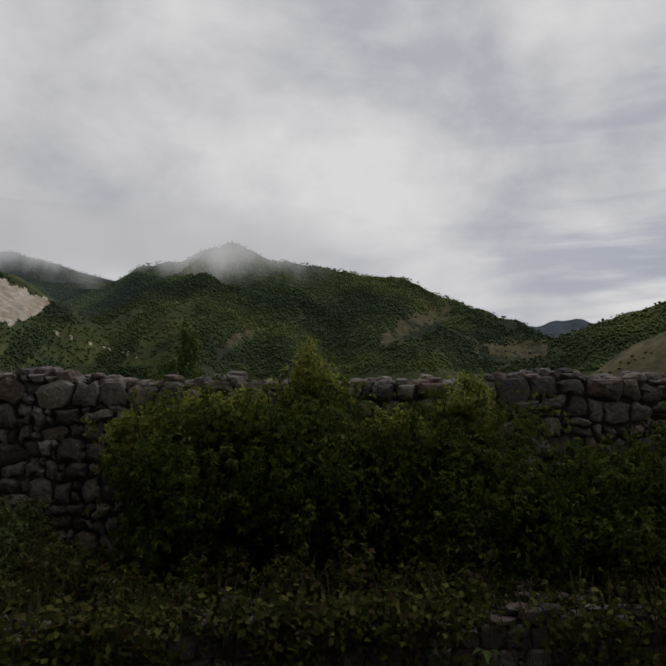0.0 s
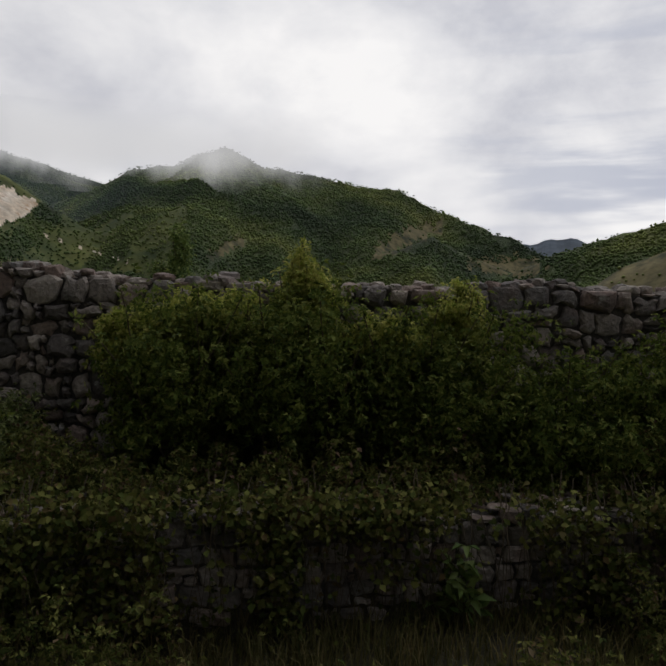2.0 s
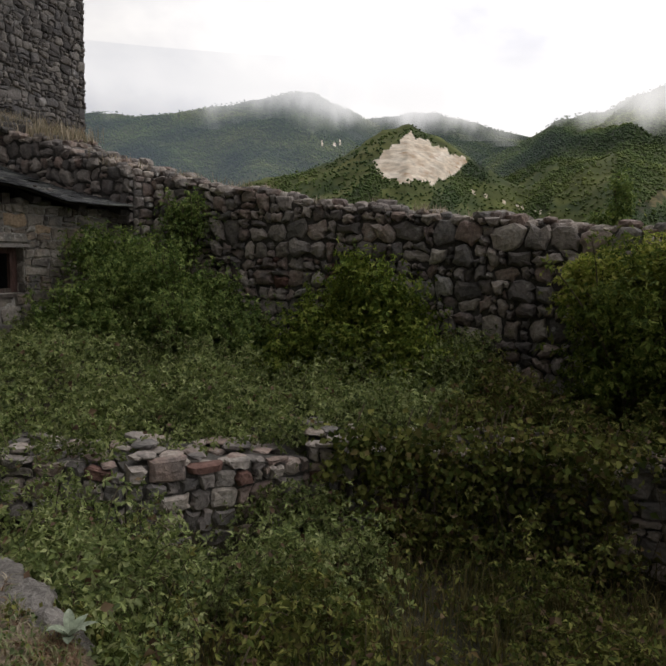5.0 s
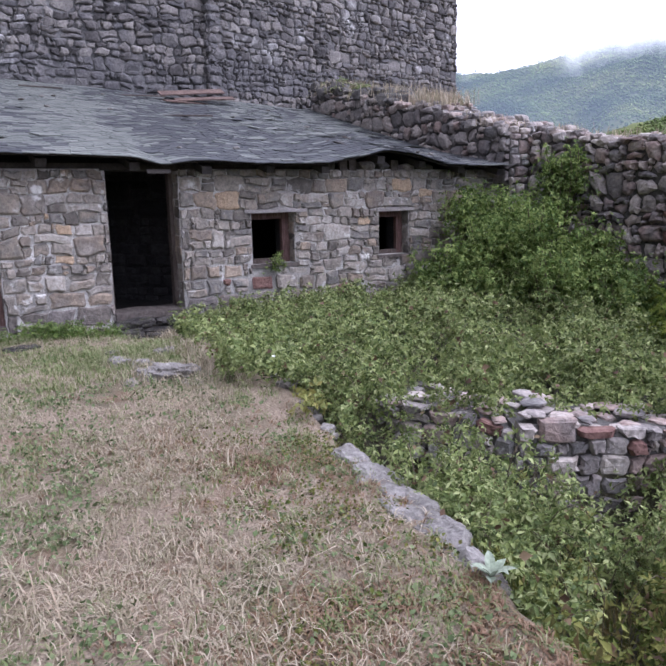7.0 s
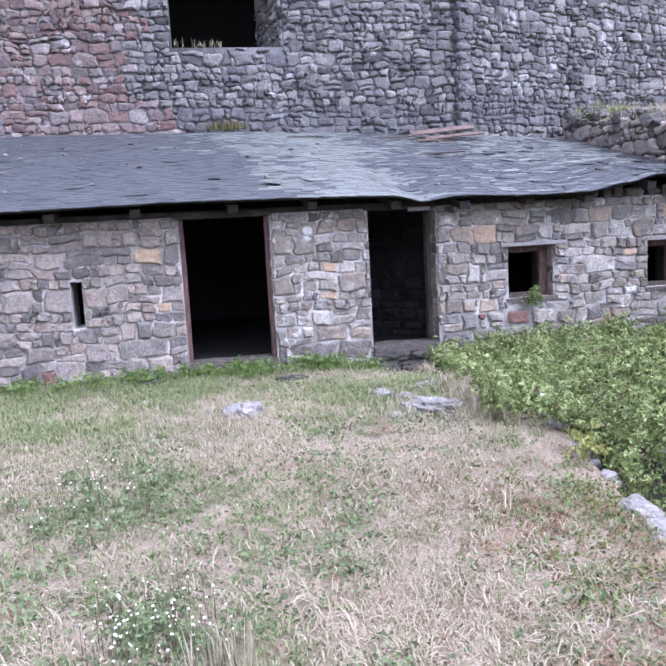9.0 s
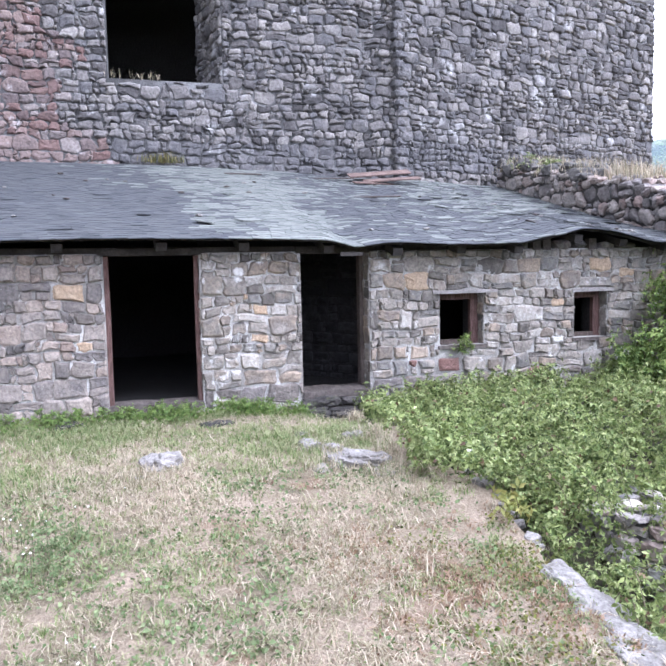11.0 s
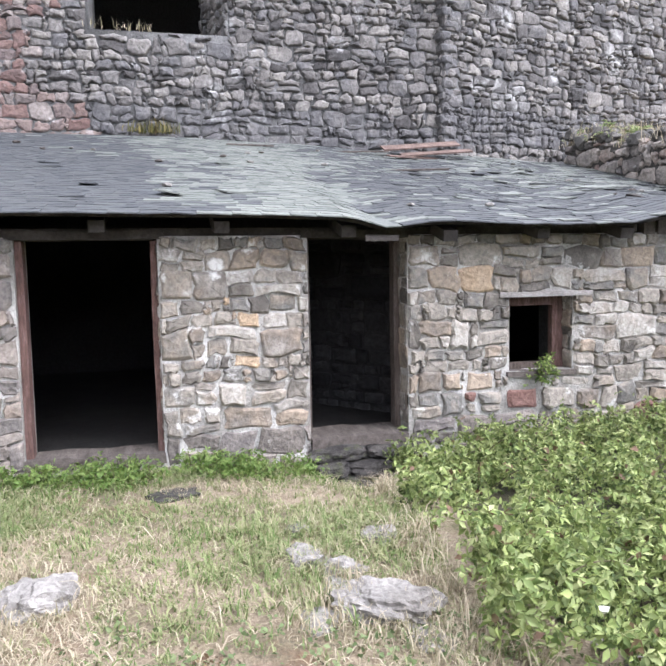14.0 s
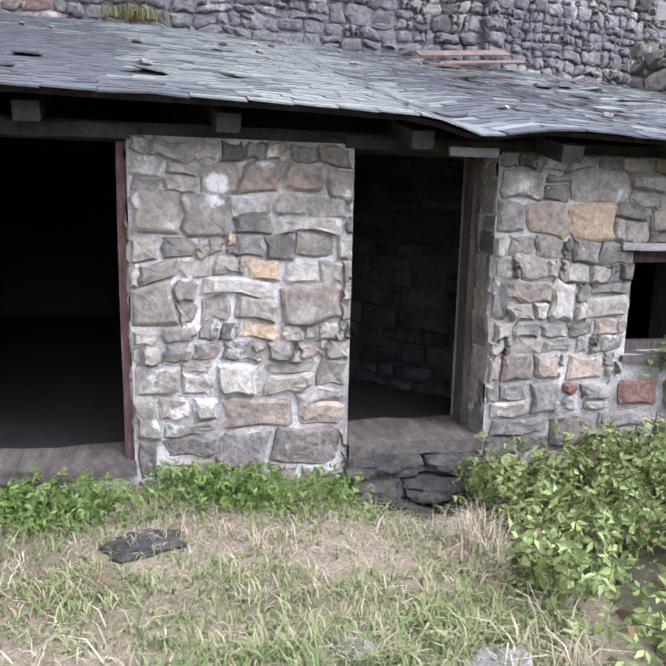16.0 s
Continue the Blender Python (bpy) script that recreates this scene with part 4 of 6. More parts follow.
back_place = plane_frame((-10.02, 8.72, 0), (-1, 0.0, 0), (0, -1, 0))
corner_place = plane_frame((-10.02, 8.72, 0), (0, 1, 0), (1, 0, 0))
rampart_back = tagged(new("wall_west"), "rough rubble stone rampart climbing to the keep", "wall", kind="structure")
part("core", slab_with_holes(back_place, 0, back_len, -1, 2.0, 1.3, top=lambda u: back_top(u) - 0.06, step=0.3), M_PERIM_CORE, rampart_back)
lay(under(coursed(rs, 0, back_len, 1.6, 5.2, **RAMPART_BOND), back_top), back_place, rampart_back, lambda u, v: u < 0, M_PERIM_REST, gap=0.014, proud=0.07, limit=0)


part("corner_stones", joined([stone_geo(rs, p, corner_place, 0.008, 0.06) for p in coursed(rs, 0, 0.46, -0.2, 2.7, low=0.16, high=0.3, bend=0.05)]), M_PERIM_REST, rampart_back, kind="stuff")


def cap_stones(place, length, top, depth, seed, size=(0.08, 0.15), flat=1.0):
    """Loose stones bedded along the top of a wall."""
    r2, geos, u = random.Random(seed), [], 0.1
    while u < length:
        s = r2.uniform(*size)
        for w in np.arange(-0.1, -depth, -0.26):
            a = place(u + r2.uniform(-0.05, 0.05), top(u) - 0.02 + r2.uniform(-0.03, 0.05), w + r2.uniform(-0.05, 0.05))
            bm = rock_geo(r2, *a, s * r2.uniform(0.7, 1.2), s * r2.uniform(0.7, 1.1), s * r2.uniform(0.4, 0.7) * flat, r2.uniform(0, 3), 0.3, 2)
            geos.append(([tuple(v.co) for v in bm.verts], [tuple(v.index for v in f.verts) for f in bm.faces]))
            bm.free()
        u += s * 1.5
    return joined(geos)


part("cap_stones", cap_stones(ramp_place, 24, rampart_top, 0.6, 3), M_PERIM_REST, rampart, kind="stuff")
part("cap_stones", cap_stones(back_place, back_len, back_top, 1.2, 4), M_PERIM_REST, rampart_back, kind="stuff")

# closing walls out of view
for nm, o, a, n, ln in (("wall_south", (16, -14, 0), (-1, 0, 0), (0, 1, 0), 34), ("wall_east", (16, 10, 0), (0, -1, 0), (-1, 0, 0), 24)):
    tagged(part(nm, slab_with_holes(plane_frame(o, a, n), 0, ln, -2, 1.6, 0.7), M_PERIM_CORE), "plain rubble stone enclosing wall", "wall", kind="structure")

# ---- low ruined wall in the ditch ----
ditch_wall = tagged(new("ruined_low_wall"), "low ruined stone retaining wall overgrown with brambles", "wall")
LOW = [(-6.2, 3.5), (-4.95, 4.05), (-4.15, 5.5), (-2.6, 6.7), (0.5, 7.0), (9.0, 7.1)]
for i in range(len(LOW) - 1):
    (ax, ay), (bx, by) = LOW[i], LOW[i + 1]
    ln = math.hypot(bx - ax, by - ay)
    pl = plane_frame((ax, ay, 0), (bx - ax, by - ay, 0), (by - ay, ax - bx, 0))
    tp = lambda u: -0.2 + 0.06 * math.sin(u * 2.7 + i) + 0.03 * math.sin(u * 7)
    part("core", slab_with_holes(pl, 0.0, ln, -1.7, -0.25, 0.8, top=lambda u: tp(u) - 0.05, step=0.3), M_PERIM_CORE, ditch_wall)
    lay(under(coursed(rs, 0, ln, -1.5, 0.1, low=0.13, high=0.27, wide=(0.65, 1.6), bend=0.06, corner=(0.05, 0.20), rough=0.02), tp), pl, ditch_wall, lambda u, v: i in (0, 1, 2, 3) and v > -1.1, M_PERIM, gap=0.008, proud=0.06, rest_mat=M_PERIM_REST, limit=70, pick=some_red, flat=True)
    part("cap_stones", cap_stones(pl, ln, tp, 0.8, 20 + i, (0.06, 0.11), 0.45), M_PERIM_REST, ditch_wall, kind="stuff")

# ---- hut ----
FX, Y0, Y1, WALL_TOP = -10.33, -9.5, 8.72, 2.12
hut = tagged(new("stone_hut"), "long low stone hut with dark doorways and sagging slate roof", "hut")
hut_place = plane_frame((FX, Y0, 0), (0, 1, 0), (1, 0, 0))
DOOR1, DOOR2 = (-0.44, 0.73, 0.14, 2.12), (2.06, 3.02, 0.14, 2.12)
WIN1, WIN2, SLOT = (4.07, 4.76, 0.76, 1.50), (6.26, 6.84, 0.78, 1.47), (-1.83, -1.69, 0.79, 1.38)
HOLES = [(a - Y0, b - Y0, c, d) for a, b, c, d in (DOOR1, DOOR2, WIN1, WIN2, SLOT)]
hw = part("wall", slab_with_holes(hut_place, 0, Y1 - Y0, -0.6, WALL_TOP, 0.55, HOLES), M_MORTAR, hut)
OCHRE = [(1.56, 1.0), (-0.68, 1.05), (6.79, 1.78), (5.95, 1.30), (1.35, 1.55), (-0.9, 1.75), (3.72, 1.62), (7.3, 1.72), (1.6, 1.36)]
REDS = [(5.66, 0.28), (-2.2, 0.12), (4.3, 0.45), (3.75, 0.52)]


hut_stones = coursed(rs, 0, Y1 - Y0, -0.1, WALL_TOP, HOLES, low=0.11, high=0.27, wide=(0.9, 2.1), bend=0.06, corner=(0.04, 0.16), rough=0.02, split=0.45)
odd = {}
for spots, m in ((OCHRE, M_ORANGE), (REDS, M_RED)):
    for a, b in spots:
        best = min((mid(p) for p in hut_stones), key=lambda q: (q[0] + Y0 - a) ** 2 + (q[1] - b) ** 2)
        odd[best] = m


def hut_pick(u, v):
    if (u, v) in odd:
        return odd[(u, v)]
    if u < 9.1 + 0.3 * math.sin(v * 5) or v < 0.3 and u < 14:
        return M_HUT_BROWN


brown_end = lambda p: mid(p)[0] < 9.0 and mid(p) not in odd
lay([p for p in hut_stones if brown_end(p)], hut_place, hw, lambda u, v: False, M_HUT_BROWN_REST, gap=0.005, proud=0.045, flat=True)
lay([p for p in hut_stones if not brown_end(p)], hut_place, hw, lambda u, v: 9.0 < u < 14.9 or (u, v) in odd, M_HUT, gap=lambda u, v: 0.0045 + 0.009 * float(smooth01(12.4, 12.9, u) * smooth01(14.9, 14.2, u) * smooth01(0.95, 0.6, v)) + 0.004 * float(smooth01(10.2, 10.6, u) * smooth01(11.6, 11.2, u) * smooth01(1.6, 1.2, v)), proud=0.042, flat=True, limit=320, pick=hut_pick, rest_mat=M_HUT_REST)


def eave_z(y):
    """Height of the slates' lower edge along the front: straight, then sagging and ragged."""
    return float(np.interp(y, [-10, -2.3, -0.4, 1.6, 2.35, 2.7, 3.1, 5.1, 5.6, 6.1, 6.6, 7.3, 8.9], [2.24, 2.25, 2.28, 2.26, 2.235, 2.13, 2.19, 2.19, 2.25, 2.36, 2.33, 2.19, 2.16]))


def roof_z(x, y):
    k = (-9.85 - x) / 7.1
    top = float(np.interp(y, [-10, 1, 6, 9], [4.24, 4.2, 3.97, 3.85]))
    sag = -0.13 * math.sin(math.pi * min(max(k, 0), 1)) * float(smooth01(2.5, 6, y)) + 0.02 * math.sin(y * 1.9 + x) * float(smooth01(1.5, 4, y))
    return eave_z(y) * (1 - k) + top * k + sag


def roof_right(x):
    """Where the roof ends against the rampart."""
    return 8.66


ROOF_X0, ROOF_X1, ROOF_Y0 = -9.85, -16.95, -10.0
deck_v, deck_f, cols = [], [], 96
rows_x = np.linspace(ROOF_X0 - 0.10, ROOF_X1, 30)
for layer in (-0.012, -0.04):
    for x in rows_x:
        for c in range(cols + 1):
            y = ROOF_Y0 + (roof_right(x) - ROOF_Y0) * c / cols
            deck_v.append((x, y, roof_z(x, y) + layer))
nx = len(rows_x)
for r in range(nx - 1):
    for c in range(cols):
        a = r * (cols + 1) + c
        q = (a, a + 1, a + cols + 2, a + cols + 1)
        deck_f.append(q)
        deck_f.append(tuple(i + nx * (cols + 1) for i in q[::-1]))
for r in range(nx - 1):
    for c in (0, cols):
        a = r * (cols + 1) + c
        deck_f.append((a, a + cols + 1, a + cols + 1 + nx * (cols + 1), a + nx * (cols + 1)))
for c in range(cols):
    for r in (0, nx - 1):
        a = r * (cols + 1) + c
        deck_f.append((a, a + 1, a + 1 + nx * (cols + 1), a + nx * (cols + 1)))
roof = part("roof", (deck_v, deck_f), M_BEAM, hut, "sagging lean-to roof of grey slates")


def slate_geo(r2, x, y, w, length, lift):
    """One slate: a thin plate with a slightly ragged lower edge, tipped on the one below."""
    j = lambda k: r2.uniform(-k, k)
    xl, xu = x + j(0.012), x - length
    ya, yb = y + 0.003, y + w - 0.003
    tw = j(0.006)
    low = [(xl + j(0.008), ya, lift + tw), (xl + j(0.008), (ya + yb) / 2, lift), (xl + j(0.008), yb, lift - tw)]
    up = [(xu, yb, 0.004), (xu, ya, 0.004)]
    ring = low + up
    vs = [(a, b, roof_z(min(a, ROOF_X0), b) + c) for a, b, c in ring] + [(a, b, roof_z(min(a, ROOF_X0), b) + c - 0.011) for a, b, c in ring]
    n = len(ring)
    return vs, [tuple(range(n)), tuple(range(2 * n - 1, n - 1, -1))] + [(i, i + n, (i + 1) % n + n, (i + 1) % n) for i in range(n)]


r2 = random.Random(8)
slates, near_slates, pale = [], [], []
row, x = 0, ROOF_X0
while x > ROOF_X1 + 0.1:
    y = ROOF_Y0 + r2.uniform(0, 0.2)
    while y < roof_right(x) - 0.1:
        w = r2.uniform(0.17, 0.30)
        broken = smooth01(2.5, 6.5, y)
        skip = r2.random() < 0.0003 + 0.004 * broken + 0.012 * float(smooth01(3.6, 4.6, y) * smooth01(-12.6, -14.0, x))
        if not skip:
            lift = 0.016 + (r2.uniform(0.0, 0.02) if r2.random() < 0.02 + 0.09 * broken else 0) + (r2.uniform(0.02, 0.04) if r2.random() < 0.0008 + 0.004 * broken else 0)
            g = slate_geo(r2, x, y, w, 0.30, lift)
            worn = 0.78 * smooth01(0.2, 0.9, y - 0.10 * (x + 13)) * smooth01(3.6, 1.6, y) + 0.20 * smooth01(1.2, 2.4, y) + 0.22 * smooth01(4.2, 5.4, y) * smooth01(-11.2, -13.5, x) + 0.16 * smooth01(-1.6, -0.2, y) * smooth01(-13.0, -15.0, x)
            if r2.random() < worn * (0.55 + 0.9 * max(noise.noise((x * 0.9, y * 0.7, 4.0)) + 0.35, 0)):
                pale.append(g)
                y += w
                continue
            (near_slates if row < 5 and -1.5 < y < 8 else slates).append(g)
        y += w
    x -= r2.uniform(0.10, 0.125)
    row += 1
for g in near_slates[:260]:
    part("slate", g, M_SLATE, roof)
part("pale_slates", joined(pale), M_SLATE_PALE, roof, "paler grey replaced slates", kind="stuff")
part("slates", joined(slates + near_slates[260:]), M_SLATE_REST, roof, kind="stuff")
# ---- plants ----
def clumped(rng, p, d, clump, per):
    """Spreads each point into a spray of leaves round it."""
    n = len(p)
    k = np.repeat(np.arange(n), per)
    r = rng.uniform(0.5, 1.4, n)[k][:, None] * clump
    off = rng.normal(0, 1, (len(k), 3))
    return p[k] + off * r, d[k] * 0.7 + off * 0.35


def shell(rng, n, ellipsoids, ragged=0.3):
    """Points and outward directions near the surface of a few overlapping blobs."""
    vol = np.array([rx * ry + ry * rz + rx * rz for _, _, _, rx, ry, rz in ellipsoids])
    pick = rng.choice(len(ellipsoids), n, p=vol / vol.sum())
    e = np.array(ellipsoids)[pick]
    d = rng.normal(0, 1, (n, 3))
    d /= np.linalg.norm(d, axis=1, keepdims=True)
    lump = noise2(d[:, 0] * 1.7 + pick * 3, d[:, 1] * 1.7 + d[:, 2] * 2.1, 1.6, 4.0)
    rad = (rng.uniform(0.35, 1.08, n) ** 0.6 + ragged * lump)[:, None]
    return e[:, :3] + d * e[:, 3:] * rad, d / e[:, 3:] / np.linalg.norm(d / e[:, 3:], axis=1, keepdims=True)


def above_ground(p, d, margin=0.03):
    ok = (p[:, 2] > ground_z(p[:, 0], p[:, 1]) + margin) & ~((p[:, 1] > 9.1) & (p[:, 2] < 1.9)) & (p[:, 0] > -10.2)
    return p[ok], d[ok]


def bush(name, label, category, blobs, count, size, mat, seed, ragged=0.3, stems=6, up=0.5, shoots=20, clump=0.09, full=True):
    rng = np.random.default_rng(seed)
    thing = tagged(new(name), label, category)
    p, d = shell(rng, count // 28, blobs, ragged)
    p, d = above_ground(*clumped(rng, p, d, clump * 0.9, 28))
    r3 = random.Random(seed)
    geos, extra = [], []
    for s in range(stems + shoots):
        cx, cy, cz, rx, ry, rz = r3.choice(blobs)
        gx, gy = cx + r3.uniform(-.5, .5) * rx, cy + r3.uniform(-.5, .5) * ry
        k = 0.8 if s < stems else 1.0
        tx, ty, tz = cx + r3.uniform(-k, k) * rx, cy + r3.uniform(-k, k * 0.3) * ry, cz + r3.uniform(0, .7 if s < stems else 1.2) * rz
        z0 = float(ground_z(gx, gy)) - 0.05
        pts = [(gx + (tx - gx) * q + 0.06 * math.sin(q * 5 + gx), gy + (ty - gy) * q, z0 + (tz - z0) * (q ** 0.8)) for q in np.linspace(0, 1, 8)]
        geos.append(tube_geo(pts, 0.012, 5))
        if s >= stems:
            for q in pts[4:]:
                extra += [[q[0] + r3.gauss(0, .035), q[1] + r3.gauss(0, .035), q[2] + r3.gauss(0, .04)] for _ in range(7)]
    if extra:
        p = np.concatenate([p, np.array(extra)])
        d = np.concatenate([d, np.tile([0.2, -0.4, 0.5], (len(extra), 1))])
    p, d = above_ground(p, d)
    part("foliage", leaf_mesh("foliage", rng, p, d, size, up=up, full=full), mat, thing, kind="stuff")
    part("stems", joined(geos), M_STEM, thing, kind="stuff")
    return thing


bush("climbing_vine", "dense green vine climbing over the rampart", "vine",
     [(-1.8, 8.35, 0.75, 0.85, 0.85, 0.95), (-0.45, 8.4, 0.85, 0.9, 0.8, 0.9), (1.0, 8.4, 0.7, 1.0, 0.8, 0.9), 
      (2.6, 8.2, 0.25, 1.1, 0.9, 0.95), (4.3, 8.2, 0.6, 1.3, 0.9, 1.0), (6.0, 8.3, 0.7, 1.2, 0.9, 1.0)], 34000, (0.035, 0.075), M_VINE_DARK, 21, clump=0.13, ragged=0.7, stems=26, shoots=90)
bush("climbing_vine", "bright green vine spilling down the rampart", "vine",
     [(-5.6, 8.85, 1.0, 0.45, 0.32, 0.45), (-5.05, 8.8, 0.75, 0.5, 0.4, 0.5), (-6.1, 8.75, 0.45, 0.45, 0.4, 0.5), (-5.3, 8.6, 0.15, 0.8, 0.5, 0.5), (-4.6, 8.65, 0.2, 0.5, 0.4, 0.5), (-6.7, 8.5, 0.0, 0.5, 0.5, 0.35),
      (-4.1, 8.5, -0.05, 0.5, 0.5, 0.4)], 10000, (0.04, 0.08), M_VINE, 22, clump=0.13, ragged=0.7, stems=10, shoots=40)
bush("corner_shrub", "leafy green shrub growing between hut and rampart", "shrub",
     [(-9.2, 7.5, 0.75, 0.6, 0.5, 0.5), (-9.45, 8.2, 1.25, 0.45, 0.4, 0.45), (-8.6, 7.9, 0.95, 0.6, 0.5, 0.5), (-9.6, 6.9, 0.5, 0.4, 0.4, 0.4), (-8.1, 7.6, 0.45, 0.55, 0.5, 0.45), (-8.9, 7.1, 0.35, 0.5, 0.4, 0.4),
      (-9.0, 8.85, 1.7, 0.35, 0.22, 0.6), (-8.0, 8.5, 0.65, 0.5, 0.4, 0.45), (-7.3, 8.3, 0.25, 0.6, 0.5, 0.4), (-9.85, 7.7, 1.45, 0.25, 0.4, 0.3)], 12500, (0.035, 0.07), M_ELDER, 23, clump=0.14, ragged=0.7, stems=18, shoots=90)
bush("climbing_vine", "pale yellow-green vine shoots standing above the rampart", "vine",
     [(-0.45, 8.68, 1.45, 0.46, 0.30, 0.44), (-0.45, 8.76, 1.8, 0.27, 0.2, 0.28), (-0.42, 8.82, 2.05, 0.12, 0.11, 0.22), (-0.40, 8.85, 2.24, 0.02, 0.02, 0.15), (1.35, 8.75, 1.45, 0.34, 0.26, 0.36), (1.4, 8.85, 1.8, 0.10, 0.10, 0.22), (-1.6, 8.7, 1.5, 0.75, 0.35, 0.3),
      (-2.3, 8.4, 1.2, 0.4, 0.4, 0.4), (0.5, 8.6, 1.25, 0.5, 0.4, 0.3)], 12000, (0.03, 0.065), M_YOUNG, 24, ragged=0.35, clump=0.07, stems=6, shoots=40)


def thicket(name, label, inside, x0, x1, y0, y1, tall, count, size, mat, seed, up=0.35, full=False, brown=26, cap=None):
    rng = np.random.default_rng(seed)
    n = count // 9
    x, y = rng.uniform(x0, x1, n), rng.uniform(y0, y1, n)
    lump = 0.8 * noise2(x, y, 1.2, seed) + 1.1 * noise2(x, y, 2.6, seed + 3)
    ok = inside(x, y) & (rng.random(n) < np.clip(0.62 + lump * 1.8, 0.22, 1))
    x, y, lump = x[ok], y[ok], lump[ok]
    h = tall(x, y) * np.clip(0.6 + 2.4 * lump, 0.10, 2.0)
    z = ground_z(x, y) + h * rng.uniform(0.25, 1.05, len(x)) ** 0.7
    if cap is not None:
        z = np.minimum(z, cap(x, y) + 0.30 * np.minimum(lump, 0.22) + rng.uniform(-0.06, 0.05, len(x)))
    z = np.maximum(z, ground_z(x, y) + rng.uniform(0.03, 0.22, len(x)))
    thing = tagged(new(name), label, "brambles")
    p, d = clumped(rng, np.stack([x, y, z], 1), np.tile([0.25, -0.3, 0.4], (len(x), 1)), 0.085, 9)
    ok = (p[:, 2] > ground_z(p[:, 0], p[:, 1])) & (p[:, 0] > -10.22) & inside(p[:, 0], p[:, 1])
    p, d = p[ok], d[ok]
    geos, spray = [], []
    for i in rng.choice(len(p), 170):
        a = Vector((p[i][0], p[i][1], float(ground_z(p[i][0], p[i][1]))))
        t = rng.uniform(0, 6.28)
        hh = float(p[i][2] - a.z) + 0.06
        arc = [a + Vector((math.cos(t), math.sin(t), 0)) * 0.7 * s + Vector((0, 0, hh * math.sin(s * 2.4))) for s in np.linspace(0, 1, 9)]
        arc = [q for q in arc if inside(np.float64(q.x), np.float64(q.y)) and q.x > -10.2]
        if len(arc) < 3:
            continue
        geos.append(tube_geo([tuple(q) for q in arc], 0.005, 4))
        spray += [tuple(q + Vector(rng.normal(0, 0.035, 3))) for q in arc[2:] for _ in range(5)]
    p2 = np.array(spray)
    p, d = np.concatenate([p, p2]), np.concatenate([d, np.tile([0.2, -0.2, 0.3], (len(p2), 1))])
    part("foliage", leaf_mesh("foliage", rng, p, d, size, up=up, full=full), mat, thing, kind="stuff")
    k = rng.choice(len(p), max(len(p) // brown, 1))
    part("withered_leaves", leaf_mesh("withered_leaves", rng, p[k] + [0, 0, 0.01], d[k], size, up=up), M_BROWN_LEAF, thing, kind="stuff")
    part("canes", joined(geos), M_STEM, thing, kind="stuff")
    return thing


def bed_front(x):
    return np.interp(x, [-10.2, -9.7, -9.1, -8.0, -7.3, -6.6, -6.1], [3.0, 2.70, 2.58, 2.36, 2.26, 2.40, 2.64])


def on_bed(x, y):
    front = np.where(x < -6.1, bed_front(x), 0) + 0.13 * np.sin(x * 4 + 0.8) + 0.08 * np.sin(x * 9.7 + 1)
    return (y > np.where(x < -6.1, front, low_wall_line(x) + np.where(x > -3.6, -0.08, np.where(x > -5.15, 0.5, 0.0)))) & (y < 9.1) & (x > -10.2)


thicket("bramble_thicket", "tangled bramble thicket spreading before the hut wall", lambda x, y: on_bed(x, y) & (x < -3.5), -10.2, -3.5, 2.0, 9.1,
        lambda x, y: 0.30 + 0.09 * smooth01(-8.3, -9.8, x) * smooth01(3.0, 3.6, y) + 0.12 * smooth01(7.0, 8.8, y), 80000, (0.026, 0.062), M_BRAMBLE, 31, full=True, cap=lambda x, y: 0.22 - 0.14 * smooth01(-8.0, -9.2, x) * smooth01(6.0, 3.6, y) - 0.12 * smooth01(-7.6, -6.2, x) + 0.35 * smooth01(6.3, 8.3, y))
thicket("bramble_thicket", "bramble thicket below the rampart vines, darkened for shade", lambda x, y: on_bed(x, y), -3.5, 5.5, 6.6, 8.6, lambda x, y: 0.36 + 0 * x, 26000, (0.03, 0.065), M_DITCH, 32, full=True, brown=9)


def in_ditch(x, y):
    return (y > terrace_edge(x) + 0.06 + 0.08 * smooth01(-4.8, -5.5, x)) & (y < low_wall_line(x) - 0.03) & ~((x > -1.2) & (x < 2.4) & (y > 5.6))


ditch_tall = lambda x, y: 0.26 + 0.22 * smooth01(-2.4, -4.0, x) + 0.5 * smooth01(1.3, 0.2, y - terrace_edge(x)) + 0.25 * smooth01(-4.6, -6.4, x) + 0.65 * smooth01(-3.9, -2.9, x) * smooth01(1.6, 0.2, low_wall_line(x) - y) + 0.28 * smooth01(-3.6, -4.4, x) * smooth01(1.3, 0.2, low_wall_line(x) - y)
ditch_cap = lambda x, y: -0.27 + 0.26 * smooth01(-4.5, -5.2, x) * smooth01(0.3, 0.9, y - terrace_edge(x)) + 0.24 * smooth01(-4.6, -6.4, x) - 0.33 * smooth01(0.5, 1.6, y - terrace_edge(x))
thicket("ditch_brambles", "lush green bramble growth filling the ditch head", lambda x, y: in_ditch(x, y) & (x < -3.2 + 0.5 * np.sin(y * 3)), -6.8, -2.6, 1.4, 6.5, ditch_tall, 56000, (0.022, 0.052), M_BRAMBLE, 33, full=True, brown=16, cap=ditch_cap)
thicket("ditch_brambles", "autumn brambles filling the ditch, darkened for its shade", lambda x, y: in_ditch(x, y) & (x > -3.4), -3.4, 5.0, 1.3, 7.2, ditch_tall, 46000, (0.028, 0.06), M_DITCH, 35, full=True, brown=14, cap=ditch_cap)


